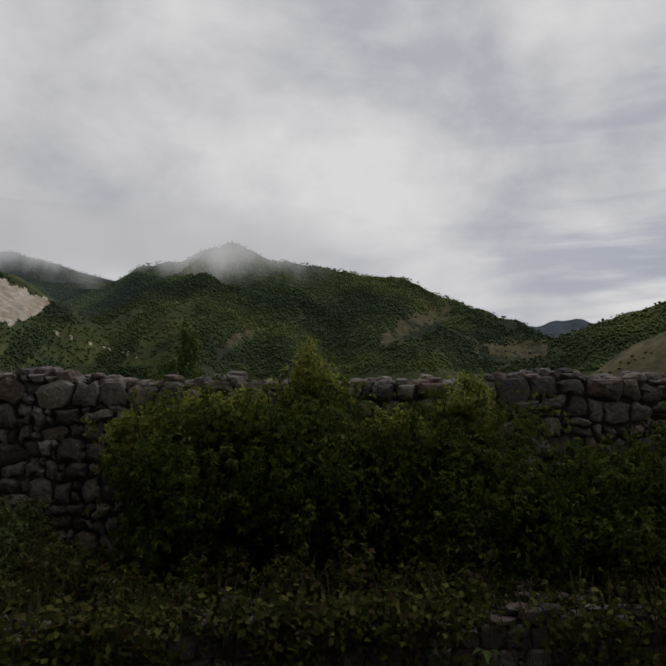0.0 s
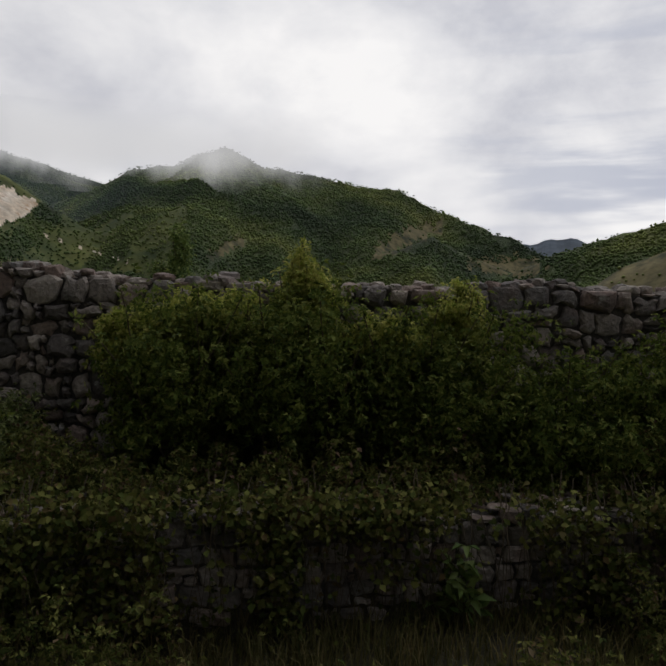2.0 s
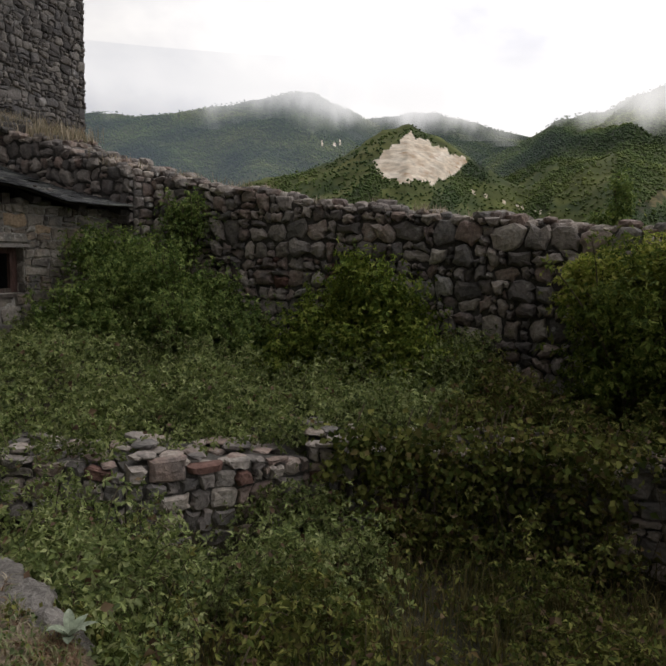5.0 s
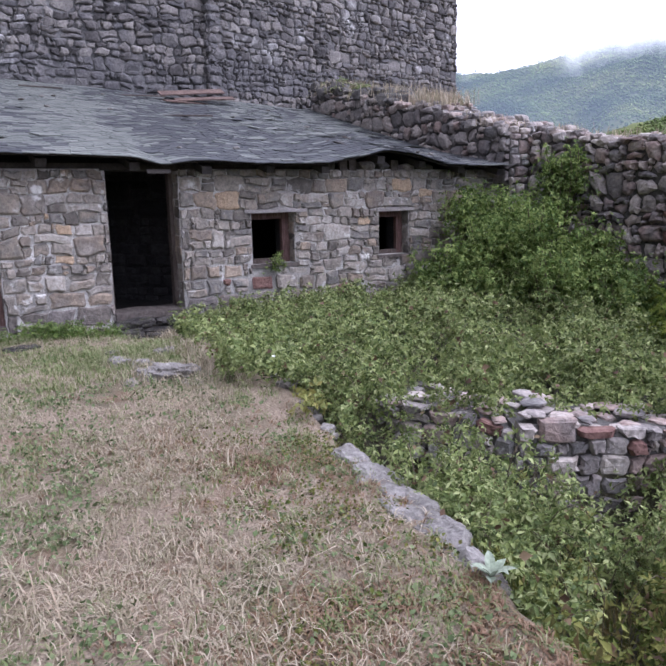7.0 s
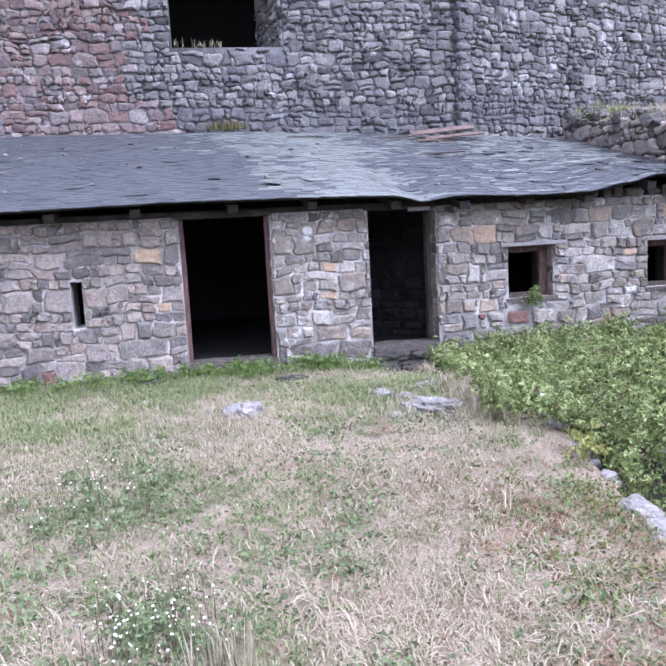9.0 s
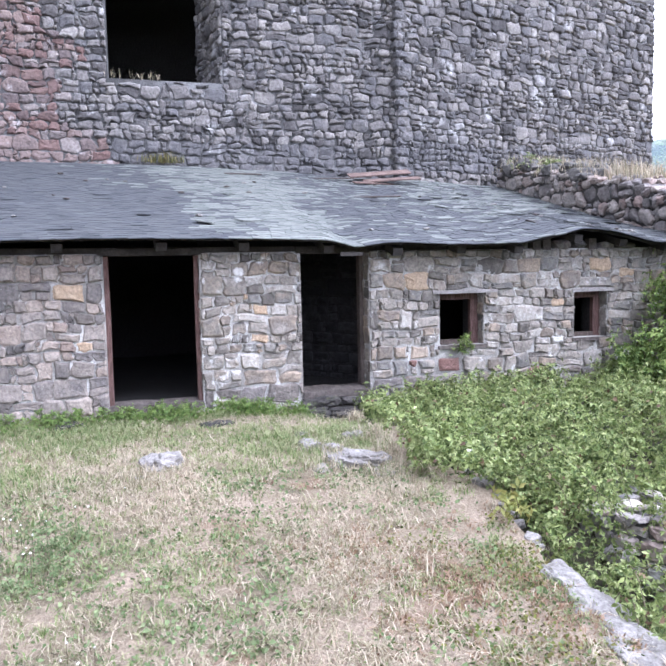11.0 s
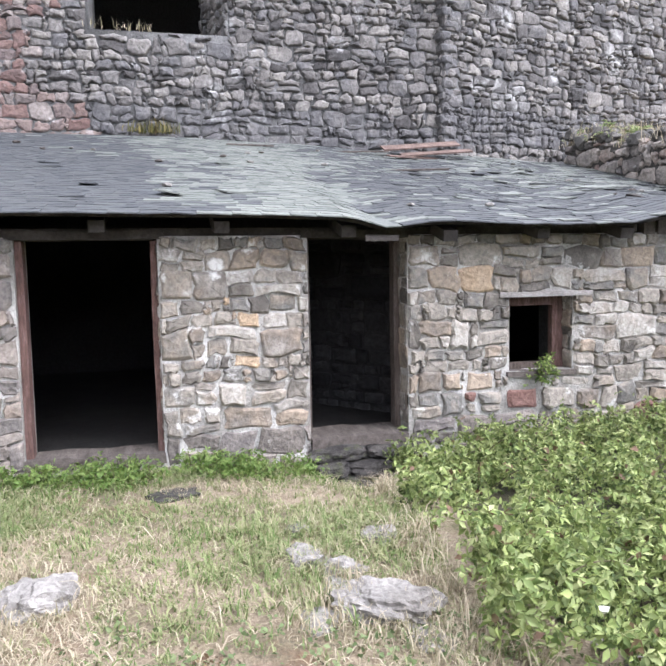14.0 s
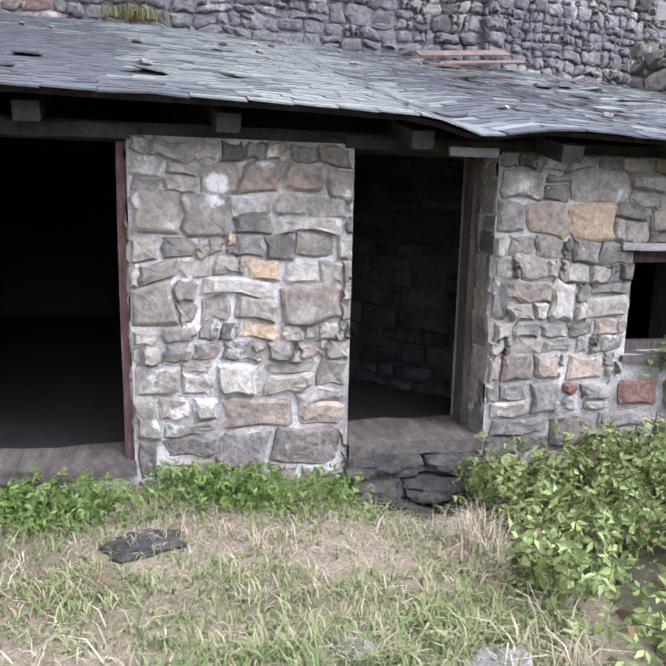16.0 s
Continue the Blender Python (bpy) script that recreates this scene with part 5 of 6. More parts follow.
def hanging(name, label, x0, x1, y_of, z0, z1, count, seed):
    """Bramble sprays hanging over the low wall's face."""
    rng = np.random.default_rng(seed)
    n = count // 10
    x = rng.uniform(x0, x1, n)
    z = z0 + (z1 - z0) * rng.random(n) ** 0.7
    keep_it = rng.random(n) < np.clip(0.5 + 1.3 * noise2(x, z, 1.3, seed), 0.04, 1)
    keep_it &= ~((x > -0.4) & (x < 2.3) & (z < -0.25) & (rng.random(n) < 0.85))
    x, z = x[keep_it], z[keep_it]
    y = y_of(x) - 0.12 - rng.uniform(0, 0.28, len(x))
    p, d = clumped(rng, np.stack([x, y, z], 1), np.tile([0.0, -0.7, 0.3], (len(x), 1)), 0.08, 10)
    thing = tagged(new(name), label, "brambles")
    part("foliage", leaf_mesh("foliage", rng, p, d, (0.03, 0.07)), M_DITCH, thing, kind="stuff")
    r8 = random.Random(seed)
    geos = []
    for _ in range(160):
        xx = r8.uniform(x0, x1)
        yy, zz, sw = float(y_of(xx)), z1 + r8.uniform(-0.1, 0.2), r8.uniform(-0.4, 0.4)
        geos.append(tube_geo([(xx + sw * q, yy + 0.1 - 0.45 * math.sin(q * 1.7), zz + 0.1 * math.sin(q * 3) - (zz - z0) * q * r8.uniform(0.75, 0.95)) for q in np.linspace(0, 1, 7)], 0.006, 4))
    part("canes", joined(geos), M_STEM, thing, kind="stuff")
    return thing


hanging("hanging_brambles", "bramble sprays hanging over the low wall", -3.9, 5.5, low_wall_line, -1.25, 0.0, 46000, 34)


def turf(name, label, mat, seed, count, tall, x0, x1, y0, y1, dens, width=0.005, lean=0.8):
    rng = np.random.default_rng(seed)
    n = count // 7
    x, y = rng.uniform(x0, x1, n), rng.uniform(y0, y1, n)
    keep_it = rng.random(n) < dens(x, y)
    x, y = np.repeat(x[keep_it], 7), np.repeat(y[keep_it], 7)
    x, y = x + rng.normal(0, 0.022, len(x)), y + rng.normal(0, 0.022, len(x))
    ok = (y < np.where(x < -6.6, bed_front(x) + 0.05, terrace_edge(x) + 0.05 * np.sin(x * 9))) & (x > -10.2)
    x, y = x[ok], y[ok]
    z = ground_z(x, y) - 0.005 + 0.035 * noise2(x, y, 0.9, 3.0)
    return tagged(part(name, blade_mesh(name, rng, np.stack([x, y, z], 1), tall, width, lean), mat), label, "grass", kind="stuff")


near_hut = lambda x, y: smooth01(-7.0, -9.4, x)
patch = lambda x, y, f, s: np.clip(0.5 + 1.1 * noise2(x, y, f, s), 0, 1)
drift = lambda x, y, f, s, lo=-0.15, hi=0.25: smooth01(lo, hi, noise2(x, y, f, s) + 0.4 * noise2(x, y, f * 3.1, s + 5))
turf("dry_grass", "short matted dry straw-coloured grass on the terrace", M_STRAW, 41, 250000, (0.03, 0.085), -10.2, 0.2, -4.5, 3.0,
     lambda x, y: (0.14 + 0.86 * drift(x, y, 0.75, 2.0, -0.25, 0.2)) * (1 - 0.25 * near_hut(x, y)) * (1 - 0.45 * smooth01(0.3, -1.2, y) * smooth01(-4.5, -6.5, x)) * (1 - 0.75 * smooth01(1.5, 0.2, terrace_edge(x) - y) * (x > -6.4)), 0.0028, 2.5)
turf("green_grass", "thin green grass among the straw", M_GREEN_GRASS, 42, 170000, (0.02, 0.07), -10.2, 0.2, -4.5, 3.0,
     lambda x, y: np.clip(0.10 + 0.8 * drift(x, y, 0.75, 2.0, 0.15, -0.3) * drift(x, y, 1.6, 5.0, -0.3, 0.2) + 0.75 * near_hut(x, y) * patch(x, y, 0.7, 6.0) + 0.5 * smooth01(0.3, -1.2, y) * smooth01(-4.5, -6.5, x), 0, 1), 0.004, 1.7)
turf("tall_grass", "taller bleached grass tufts before the hut", M_STRAW, 43, 20000, (0.06, 0.17), -10.2, -1.0, -4.5, 3.2,
     lambda x, y: np.clip(0.02 + 0.5 * near_hut(x, y) * patch(x, y, 1.3, 8.0) ** 2 + 0.25 * (noise2(x, y, 0.6, 12.0) > 0.33), 0, 1), 0.0032, 1.9)
turf("hut_grass", "fresh green grass near the hut wall", M_GREEN_GRASS, 44, 60000, (0.05, 0.13), -10.2, -7.2, -4.5, 3.0, lambda x, y: smooth01(-6.8, -8.4, x) * drift(x, y, 0.9, 16.0, -0.3, 0.25), 0.004, 1.8)
turf("matted_grass", "reddish brown matted grass along the ditch edge", M_MATTED, 45, 130000, (0.015, 0.05), -6.4, 0.2, -0.8, 2.7,
     lambda x, y: smooth01(2.5, 0.4, terrace_edge(x) - y + 0.4 * np.sin(x * 2.3)) * smooth01(-6.4, -4.8, x) * (0.15 + 0.85 * drift(x, y, 1.1, 21.0)), 0.004, 2.2)
turf("bramble_grass", "bleached grass growing at the brambles' edge", M_STRAW, 46, 16000, (0.08, 0.24), -10.2, -6.6, 1.8, 2.9, lambda x, y: 0.5 * patch(x, y, 1.1, 3.0) * smooth01(0.30, 0.0, abs(bed_front(x) - y)), 0.003, 1.5)


def tree(name, label, x, y, base, top, spread, seed):
    """A slender tree: tapered trunk, limbs, and a ragged crown of leaf sprays."""
    r9, rng = random.Random(seed), np.random.default_rng(seed)
    thing = tagged(new(name), label, "tree")
    trunk = [(x + 0.15 * math.sin(k * 3), y, base + (top - base) * k) for k in np.linspace(0, 0.95, 9)]
    part("trunk", tube_geo(trunk, 0.14, 8, 0.2), M_STEM, thing)
    limbs, cloud = [], []
    for _ in range(80):
        k = r9.uniform(0.35, 0.97)
        a = Vector((x, y, base + (top - base) * k))
        t, ln = r9.uniform(0, 6.28), spread * (1.12 - k) * r9.uniform(0.7, 1.4) + 0.15
        tip = a + Vector((math.cos(t) * ln, math.sin(t) * ln, ln * r9.uniform(0.2, 0.8)))
        limbs.append(tube_geo([tuple(a), tuple(a.lerp(tip, 0.5) + Vector((0, 0, 0.06))), tuple(tip)], 0.03, 5, 0.3))
        cloud += [tuple(a.lerp(tip, s)) for s in (0.45, 0.6, 0.75, 0.88, 1.0)]
    part("limbs", joined(limbs), M_STEM, thing, kind="stuff")
    p, d = clumped(rng, np.array(cloud), np.tile([0.0, -0.4, 0.5], (len(cloud), 1)), 0.13, 26)
    part("crown", leaf_mesh("crown", rng, p, d, (0.05, 0.10)), M_ELDER, thing, kind="stuff")
    return thing


tree("young_tree", "slender dark green tree beyond the rampart", -5.3, 24.4, -6.0, 4.2, 1.5, 71)
# ---- hut: inside, frames, beams ----


def under_roof(x0, y0, x1, y1, thick):
    """An inside wall that stops under the sloping roof."""
    a, b = Vector((x0, y0, 0)), Vector((x1, y1, 0))
    d = (b - a).normalized()
    q, vs, fs, n = Vector((-d.y, d.x, 0)) * thick, [], [], 12
    for i in range(n + 1):
        p = a.lerp(b, i / n)
        for w in (Vector((0, 0, 0)), q):
            r = p + w
            vs += [(r.x, r.y, -0.25), (r.x, r.y, roof_z(min(r.x, ROOF_X0), min(r.y, 8.6)) - 0.12)]
        if i:
            o = i * 4
            fs += [(o - 4, o, o + 1, o - 3), (o - 2, o - 1, o + 3, o + 2), (o - 3, o + 1, o + 3, o - 1)]
    fs += [(0, 1, 3, 2), (4 * n, 4 * n + 2, 4 * n + 3, 4 * n + 1)]
    return vs, fs


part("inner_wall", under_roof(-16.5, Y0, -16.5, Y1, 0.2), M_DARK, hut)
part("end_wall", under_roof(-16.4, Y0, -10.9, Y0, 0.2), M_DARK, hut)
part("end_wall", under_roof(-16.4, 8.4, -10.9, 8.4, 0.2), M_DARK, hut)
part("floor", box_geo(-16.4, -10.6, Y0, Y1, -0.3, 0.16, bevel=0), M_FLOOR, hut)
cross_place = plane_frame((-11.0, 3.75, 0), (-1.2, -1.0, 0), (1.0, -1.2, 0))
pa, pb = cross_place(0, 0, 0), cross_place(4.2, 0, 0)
cross_wall = part("partition", under_roof(pb[0], pb[1], pa[0], pa[1], 0.3), M_DARK, hut, "rubble partition inside the hut, darkened for indoor shade")
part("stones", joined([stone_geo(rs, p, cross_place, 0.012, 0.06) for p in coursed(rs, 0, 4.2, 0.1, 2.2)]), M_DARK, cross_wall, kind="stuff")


def door_frame(name, label, y0, y1, z0, z1, jamb, deep, mat, sill):
    """A doorway's wooden frame: two jambs, a lintel and a sill, set into the wall."""
    thing = tagged(new(name), label, "door frame")
    x1, x0 = FX - deep, FX - deep - 0.14
    part("jamb", box_geo(x0, x1, y0, y0 + jamb, z0 + 0.05, z1 - 0.03, 0.008, cuts=4), mat, thing)
    part("jamb", box_geo(x0, x1, y1 - jamb, y1, z0 + 0.05, z1 - 0.03, 0.008, cuts=4), mat, thing)
    # lintel carried to the wall face as a dark band of eave shade
    part("lintel", box_geo(x0 - 0.02, FX + 0.014, y0 - 0.06, y1 + 0.06, z1 - 0.025, z1 + 0.05, 0.010, cuts=4), M_BEAM, thing)
    part("sill", box_geo(x0 - 0.1, FX + sill, y0 + 0.003, y1 - 0.003, z0 - 0.03, z0 + 0.065, 0.022, cuts=6), M_SILL, thing, "worn grey timber sill")
    return thing


M_LINTEL = material("bleached_timber", [(0.20, 0.18, 0.165), (0.34, 0.31, 0.29)], scale=4, per="noise", bump=0.6, bump_scale=25, fine=0.35, stretch=(4, 1, 4))
M_SILL = material("worn_sill", [(0.055, 0.045, 0.04), (0.14, 0.118, 0.104)], scale=4, per="noise", bump=0.6, bump_scale=25, fine=0.35, stretch=(1, 4, 4))
door_frame("door_frame", "dark red wooden frame of an open doorway", DOOR1[0], DOOR1[1], 0.15, DOOR1[3], 0.06, 0.06, M_WOOD_RED, 0.03)
door_frame("door_frame", "weathered brown wooden frame of an open doorway", DOOR2[0], DOOR2[1], 0.17, DOOR2[3], 0.06, 0.24, M_WOOD, 0.05)
for y1, z0, z1, deep in ((DOOR1[1], 0.28, 2.06, 0.06), (DOOR2[1], 0.3, 2.06, 0.24), (WIN1[1], WIN1[2], WIN1[3], 0.20), (WIN2[1], WIN2[2], WIN2[3], 0.20)):
    side = plane_frame((FX, y1, 0), (-1, 0, 0), (0, -1, 0))
    part("reveal_stone", joined([stone_geo(rs, p, side, 0.002, 0.012, flat=True) for p in coursed(rs, 0.004, deep + 0.01, z0, z1, low=0.14, high=0.3, wide=(0.8, 1.6), bend=0.01)]), M_HUT_REST, hw, kind="stuff")
step = tagged(new("door_step"), "dark stacked flat stones below the doorway", "step")
for sx, sy, sz, x, y, z in ((0.16, 0.27, 0.07, -10.28, 2.30, 0.09), (0.15, 0.24, 0.065, -10.27, 2.80, 0.08), (0.22, 0.20, 0.075, -10.22, 2.20, -0.03), (0.20, 0.26, 0.07, -10.20, 2.62, -0.04), (0.24, 0.19, 0.07, -10.14, 2.36, -0.15), (0.22, 0.22, 0.07, -10.14, 2.80, -0.16)):
    part("flat_stone", rock_geo(rs, x, y, z, sx, sy, sz, rs.uniform(-0.1, 0.1), 0.30, 3), M_DARK_ROCK, step)


def window_frame(label, y0, y1, z0, z1, lintel):
    thing = tagged(new("window_frame"), label, "window frame")
    x1, x0 = FX - 0.17, FX - 0.25
    t = 0.065
    # dark lining over the pale inner reveal, standing in for shade
    part("lining", box_geo(FX - 0.57, x0 - 0.003, y1 - 0.05, y1 + 0.02, z0, z1, 0.004, cuts=2), M_DARK, thing, "inner lining darkened for window shade")
    part("stile", box_geo(x0, x1, y0, y0 + t, z0, z1, 0.004, cuts=2), M_WOOD_RED, thing)
    part("stile", box_geo(x0, x1, y1 - 1.9 * t, y1, z0, z1, 0.004, cuts=2), M_WOOD_RED, thing)
    part("rail", box_geo(x0, x1, y0 + t, y1 - 1.9 * t, z0, z0 + t, 0.004, cuts=2), M_WOOD, thing)
    part("rail", box_geo(x0, x1, y0 + t, y1 - 1.9 * t, z1 - 1.5 * t, z1, 0.004, cuts=2), M_WOOD_RED, thing)
    part("lintel", box_geo(FX - 0.3, FX + 0.05, lintel[0], lintel[1], z1, z1 + 0.05, 0.008, cuts=3), M_LINTEL, thing, "pale grey timber lintel")
    part("sill", box_geo(FX - 0.3, FX + 0.035, y0 - 0.03, y1 + 0.03, z0 - 0.05, z0, 0.008, cuts=3), M_SILL, thing, "weathered timber sill")
    return thing


window_frame("small glassless window frame of reddish wood", WIN1[0], WIN1[1], WIN1[2], WIN1[3], (3.95, 4.96))
window_frame("small dark window frame half hidden by leaves", WIN2[0], WIN2[1], WIN2[2], WIN2[3], (6.2, 6.92))

beams = tagged(new("eave_timbers"), "weathered rafter ends and wall plate, darkened for eave shade", "rafters")
part("wall_plate", box_geo(FX - 0.30, FX - 0.02, Y0, 5.2, WALL_TOP, WALL_TOP + 0.07, 0.01, cuts=12), M_BEAM, beams)
r4 = random.Random(12)
for y in (-8.4, -7.3, -6.2, -5.1, -4.0, -2.9, -1.95, -0.95, 0.25, 1.27, 2.38, 3.33, 4.27, 5.15, 6.05, 6.9, 7.7, 8.5):
    za = eave_z(y) - 0.14
    bm = box_geo(-0.9, 0.33 + r4.uniform(-0.05, 0.06), -0.065, 0.065, -0.05, 0.055, 0.012, cuts=3)
    bmesh.ops.rotate(bm, verts=bm.verts[:], matrix=Euler((0, radians(14.5), r4.uniform(-0.05, 0.05))).to_matrix())
    bmesh.ops.translate(bm, verts=bm.verts[:], vec=(FX, y, za + 0.125))
    part("rafter", bm, M_BEAM, beams)
for y0, y1, dz in ((2.5, 2.8, -0.05),):
    part("fascia_board", box_geo(-9.93, -9.905, y0, y1, eave_z((y0 + y1) / 2) + dz - 0.05, eave_z((y0 + y1) / 2) + dz, 0.006, cuts=3), M_BEAM, beams)
for y, h in ((5.55, 0.2), (5.72, 0.18), (6.5, 0.14)):
    part("upright_board", box_geo(FX - 0.08, FX + 0.02, y, y + 0.13, WALL_TOP - 0.02, WALL_TOP + h, 0.006, cuts=2), M_SILL, beams)
for k, (y, w, h) in enumerate(((5.30, 0.2, 0.13), (5.92, 0.3, 0.12), (6.25, 0.22, 0.10), (6.72, 0.25, 0.08), (7.05, 0.3, 0.07))):
    tagged(part("loose_stone", rock_geo(rs, FX - 0.08, y + w / 2, WALL_TOP + h / 2, 0.13, w / 2, h / 2 + 0.02, 0, 0.2, 2), M_PERIM), "rough stone bedded on the hut wall top", "stone", "stones on the wall head")

# planks and bits lying on the roof


def roof_plank(label, x, y, ln, w, turn, mat, lift=0.02, tilt=0.0):
    bm = box_geo(-w / 2, w / 2, -ln / 2, ln / 2, 0, 0.025, 0.006, cuts=2)
    bmesh.ops.rotate(bm, verts=bm.verts[:], matrix=Euler((tilt, radians(14.5 + 60 * lift), turn)).to_matrix())
    bmesh.ops.translate(bm, verts=bm.verts[:], vec=(x, y, roof_z(x, y) + lift))
    return tagged(part("plank", bm, mat), label, "plank", "planks on the roof")


roof_plank("reddish broken plank lying on the roof", -16.35, 5.35, 1.5, 0.24, 0.12, M_PLANK, 0.20, 0.10)
roof_plank("reddish broken plank lying on the roof", -16.1, 5.55, 1.3, 0.22, -0.10, M_PLANK, 0.11, 0.06)
roof_plank("reddish broken plank lying on the roof", -16.05, 5.1, 1.0, 0.15, 0.2, M_PLANK, 0.03, 0.0)
roof_plank("pale weathered batten lying on the slates", -14.0, 4.3, 1.2, 0.06, -0.28, M_SILL)
roof_plank("pale weathered batten lying on the slates", -16.3, 4.0, 1.4, 0.07, -0.15, M_SILL)
roof_plank("pale weathered batten lying on the slates", -16.0, 2.2, 0.8, 0.05, 0.1, M_SILL)
r5 = random.Random(3)
for i in range(46):
    x, y = r5.uniform(-16.3, -10.2), r5.uniform(-5.0, 8.3)
    s = r5.uniform(0.02, 0.05)
    tagged(part("roof_pebble", rock_geo(r5, x, y, roof_z(x, y) + 0.03, s * 1.4, s, s * 0.5, r5.uniform(0, 3), 0.3, 1), M_ROCK if i % 3 else M_SILL), "small stone chip lying on the slates", "stone", "chips on the roof")
for i, (x, y, turn) in enumerate(((-13.45, 5.6, 0.6), (-12.6, 6.4, 0.2), (-14.6, 6.3, -0.5), (-15.3, 6.9, 0.9), (-11.0, 1.5, 0.4), (-10.8, 0.9, 1.2), (-13.2, 7.0, -0.3), (-12.2, 5.0, 0.1))):
    bm = box_geo(-0.12, 0.12, -0.17, 0.17, 0, 0.014, 0.01, bevel=0, cuts=1)
    bmesh.ops.rotate(bm, verts=bm.verts[:], matrix=Euler((0.04, radians(13), turn)).to_matrix())
    bmesh.ops.translate(bm, verts=bm.verts[:], vec=(x, y, roof_z(x, y) + 0.014))
    tagged(part("loose_slate", bm, M_SLATE_PALE), "slipped loose slate on the roof", "slate", "loose slates")

# ---- rocks on the terrace ----
ROCKS = [(-7.34, 1.90, 0.035, 0.27, 0.18, 0.10, 0.9), (-7.98, 1.56, 0.03, 0.13, 0.11, 0.10, 0.1), (-8.18, 2.07, 0.03, 0.13, 0.12, 0.10, 0.9), (-7.34, 1.50, 0.0, 0.15, 0.11, 0.04, 0.3), (-8.42, 1.60, 0.03, 0.09, 0.09, 0.08, 0.7),
         (-7.82, 0.13, 0.03, 0.20, 0.18, 0.12, 0.2), (-9.50, 0.80, 0.01, 0.14, 0.22, 0.07, 0.1), (-7.3, -0.85, 0.0, 0.12, 0.10, 0.04, 0.0), (-9.85, -0.9, 0.03, 0.2, 0.16, 0.09, 0.2), (-6.62, 2.03, 0.0, 0.22, 0.13, 0.05, 0.3),
         (-7.80, 1.74, 0.02, 0.15, 0.11, 0.09, 0.5), (-7.60, 1.72, 0.0, 0.13, 0.10, 0.07, 1.1), (-7.05, 1.98, 0.0, 0.16, 0.10, 0.06, 0.2), (-7.50, -0.11, 0.0, 0.10, 0.09, 0.06, 0.4)]
for i, (x, y, dz, sx, sy, sz, turn) in enumerate(ROCKS):
    dark = i in (6, 8)
    tagged(part("boulder", rock_geo(rs, x, y, float(ground_z(x, y)) + dz - 0.05, sx, sy, sz, turn, 0.38, 4), M_DARK_ROCK if dark else M_ROCK),
           "low dark rock breaking through the grass" if dark else "pale weathered rock breaking through the grass", "rock", "rocks in the terrace")
for i, (x, ln, wd) in enumerate(((-5.0, 0.24, 0.15), (-4.62, 0.30, 0.18), (-4.15, 0.33, 0.19), (-3.72, 0.27, 0.16), (-3.36, 0.20, 0.11))):
    y = float(terrace_edge(x)) + 0.0
    tagged(part("edge_slab", rock_geo(rs, x, y, float(ground_z(x, y - 0.2)) - 0.115, ln, wd, 0.14, -0.14, 0.26, 4), M_ROCK), "grey lichened slab edging the ditch", "rock", "slabs on the terrace edge")
for i in range(26):
    x = r5.uniform(-6.9, -5.3)
    y = float(low_wall_line(x)) + r5.uniform(-0.2, 0.5)
    s = r5.uniform(0.05, 0.13)
    tagged(part("rubble_stone", rock_geo(r5, x, y, float(ground_z(x, y)) + 0.10 + s * 0.3, s, s * 0.8, s * 0.55, r5.uniform(0, 3), 0.3, 2), M_ROCK), "loose pale rubble stone at the ditch head", "stone", "rubble at the ditch head")
for i in range(20):
    x = r5.uniform(-6.8, -5.5)
    y = float(terrace_edge(x)) + r5.uniform(-0.02, 0.28)
    s = r5.uniform(0.035, 0.085)
    tagged(part("rubble_stone", rock_geo(r5, x, y, float(ground_z(x, y)) + s * 0.25, s, s * 0.8, s * 0.55, r5.uniform(0, 3), 0.3, 2), M_ROCK), "loose pale rubble stone at the ditch head", "stone", "rubble at the ditch head")
bank = bmesh.new()
for i in range(170):
    u = r5.uniform(3.2, 6.9)
    a = back_place(u, back_top(u) + r5.uniform(-0.1, 0.22) * (u / 7), -r5.uniform(0.0, 1.2))
    q = rock_geo(r5, *a, r5.uniform(0.07, 0.22), r5.uniform(0.07, 0.22), r5.uniform(0.06, 0.17), r5.uniform(0, 3), 0.35, 2)
    me_t = bpy.data.meshes.new("t")
    q.to_mesh(me_t)
    q.free()
    bank.from_mesh(me_t)
    bpy.data.meshes.remove(me_t)
tagged(part("rubble_bank", bank, M_PERIM_CORE), "loose rubble heaped on the wall at the keep", "rubble", kind="stuff")


# ---- small plants ----
def tuft(places, tall, mat, name, label, seed, per=30, spread=0.08, width=0.004, lean=0.8):
    rng = np.random.default_rng(seed)
    p = np.repeat(np.array(places, float), per, 0) + rng.normal(0, 1, (len(places) * per, 3)) * [spread, spread, 0.01]
    return tagged(part(name, blade_mesh(name, rng, p, tall, width, lean), mat), label, "grass", kind="stuff")


rng6 = np.random.default_rng(77)
tuft([back_place(u, back_top(u) + 0.02, -rng6.uniform(0.1, 1.2)) for u in rng6.uniform(2.2, 7.0, 70)], (0.15, 0.45), M_STRAW, "wall_grass", "dry grass growing on the rubble bank", 51, 34, 0.14, 0.006)
tuft([back_place(u, back_top(u) - 0.02, -rng6.uniform(0, 0.8)) for u in rng6.uniform(0, back_len, 40)], (0.06, 0.2), M_STRAW, "wall_grass", "dry grass along the rampart top", 52, 26, 0.10, 0.006)
tuft([ramp_place(u, rampart_top(u) + 0.02, -rng6.uniform(0.1, 0.6)) for u in rng6.uniform(0, 6, 16)], (0.06, 0.2), M_STRAW, "wall_grass", "dry grass along the rampart top", 53, 22, 0.08, 0.005)
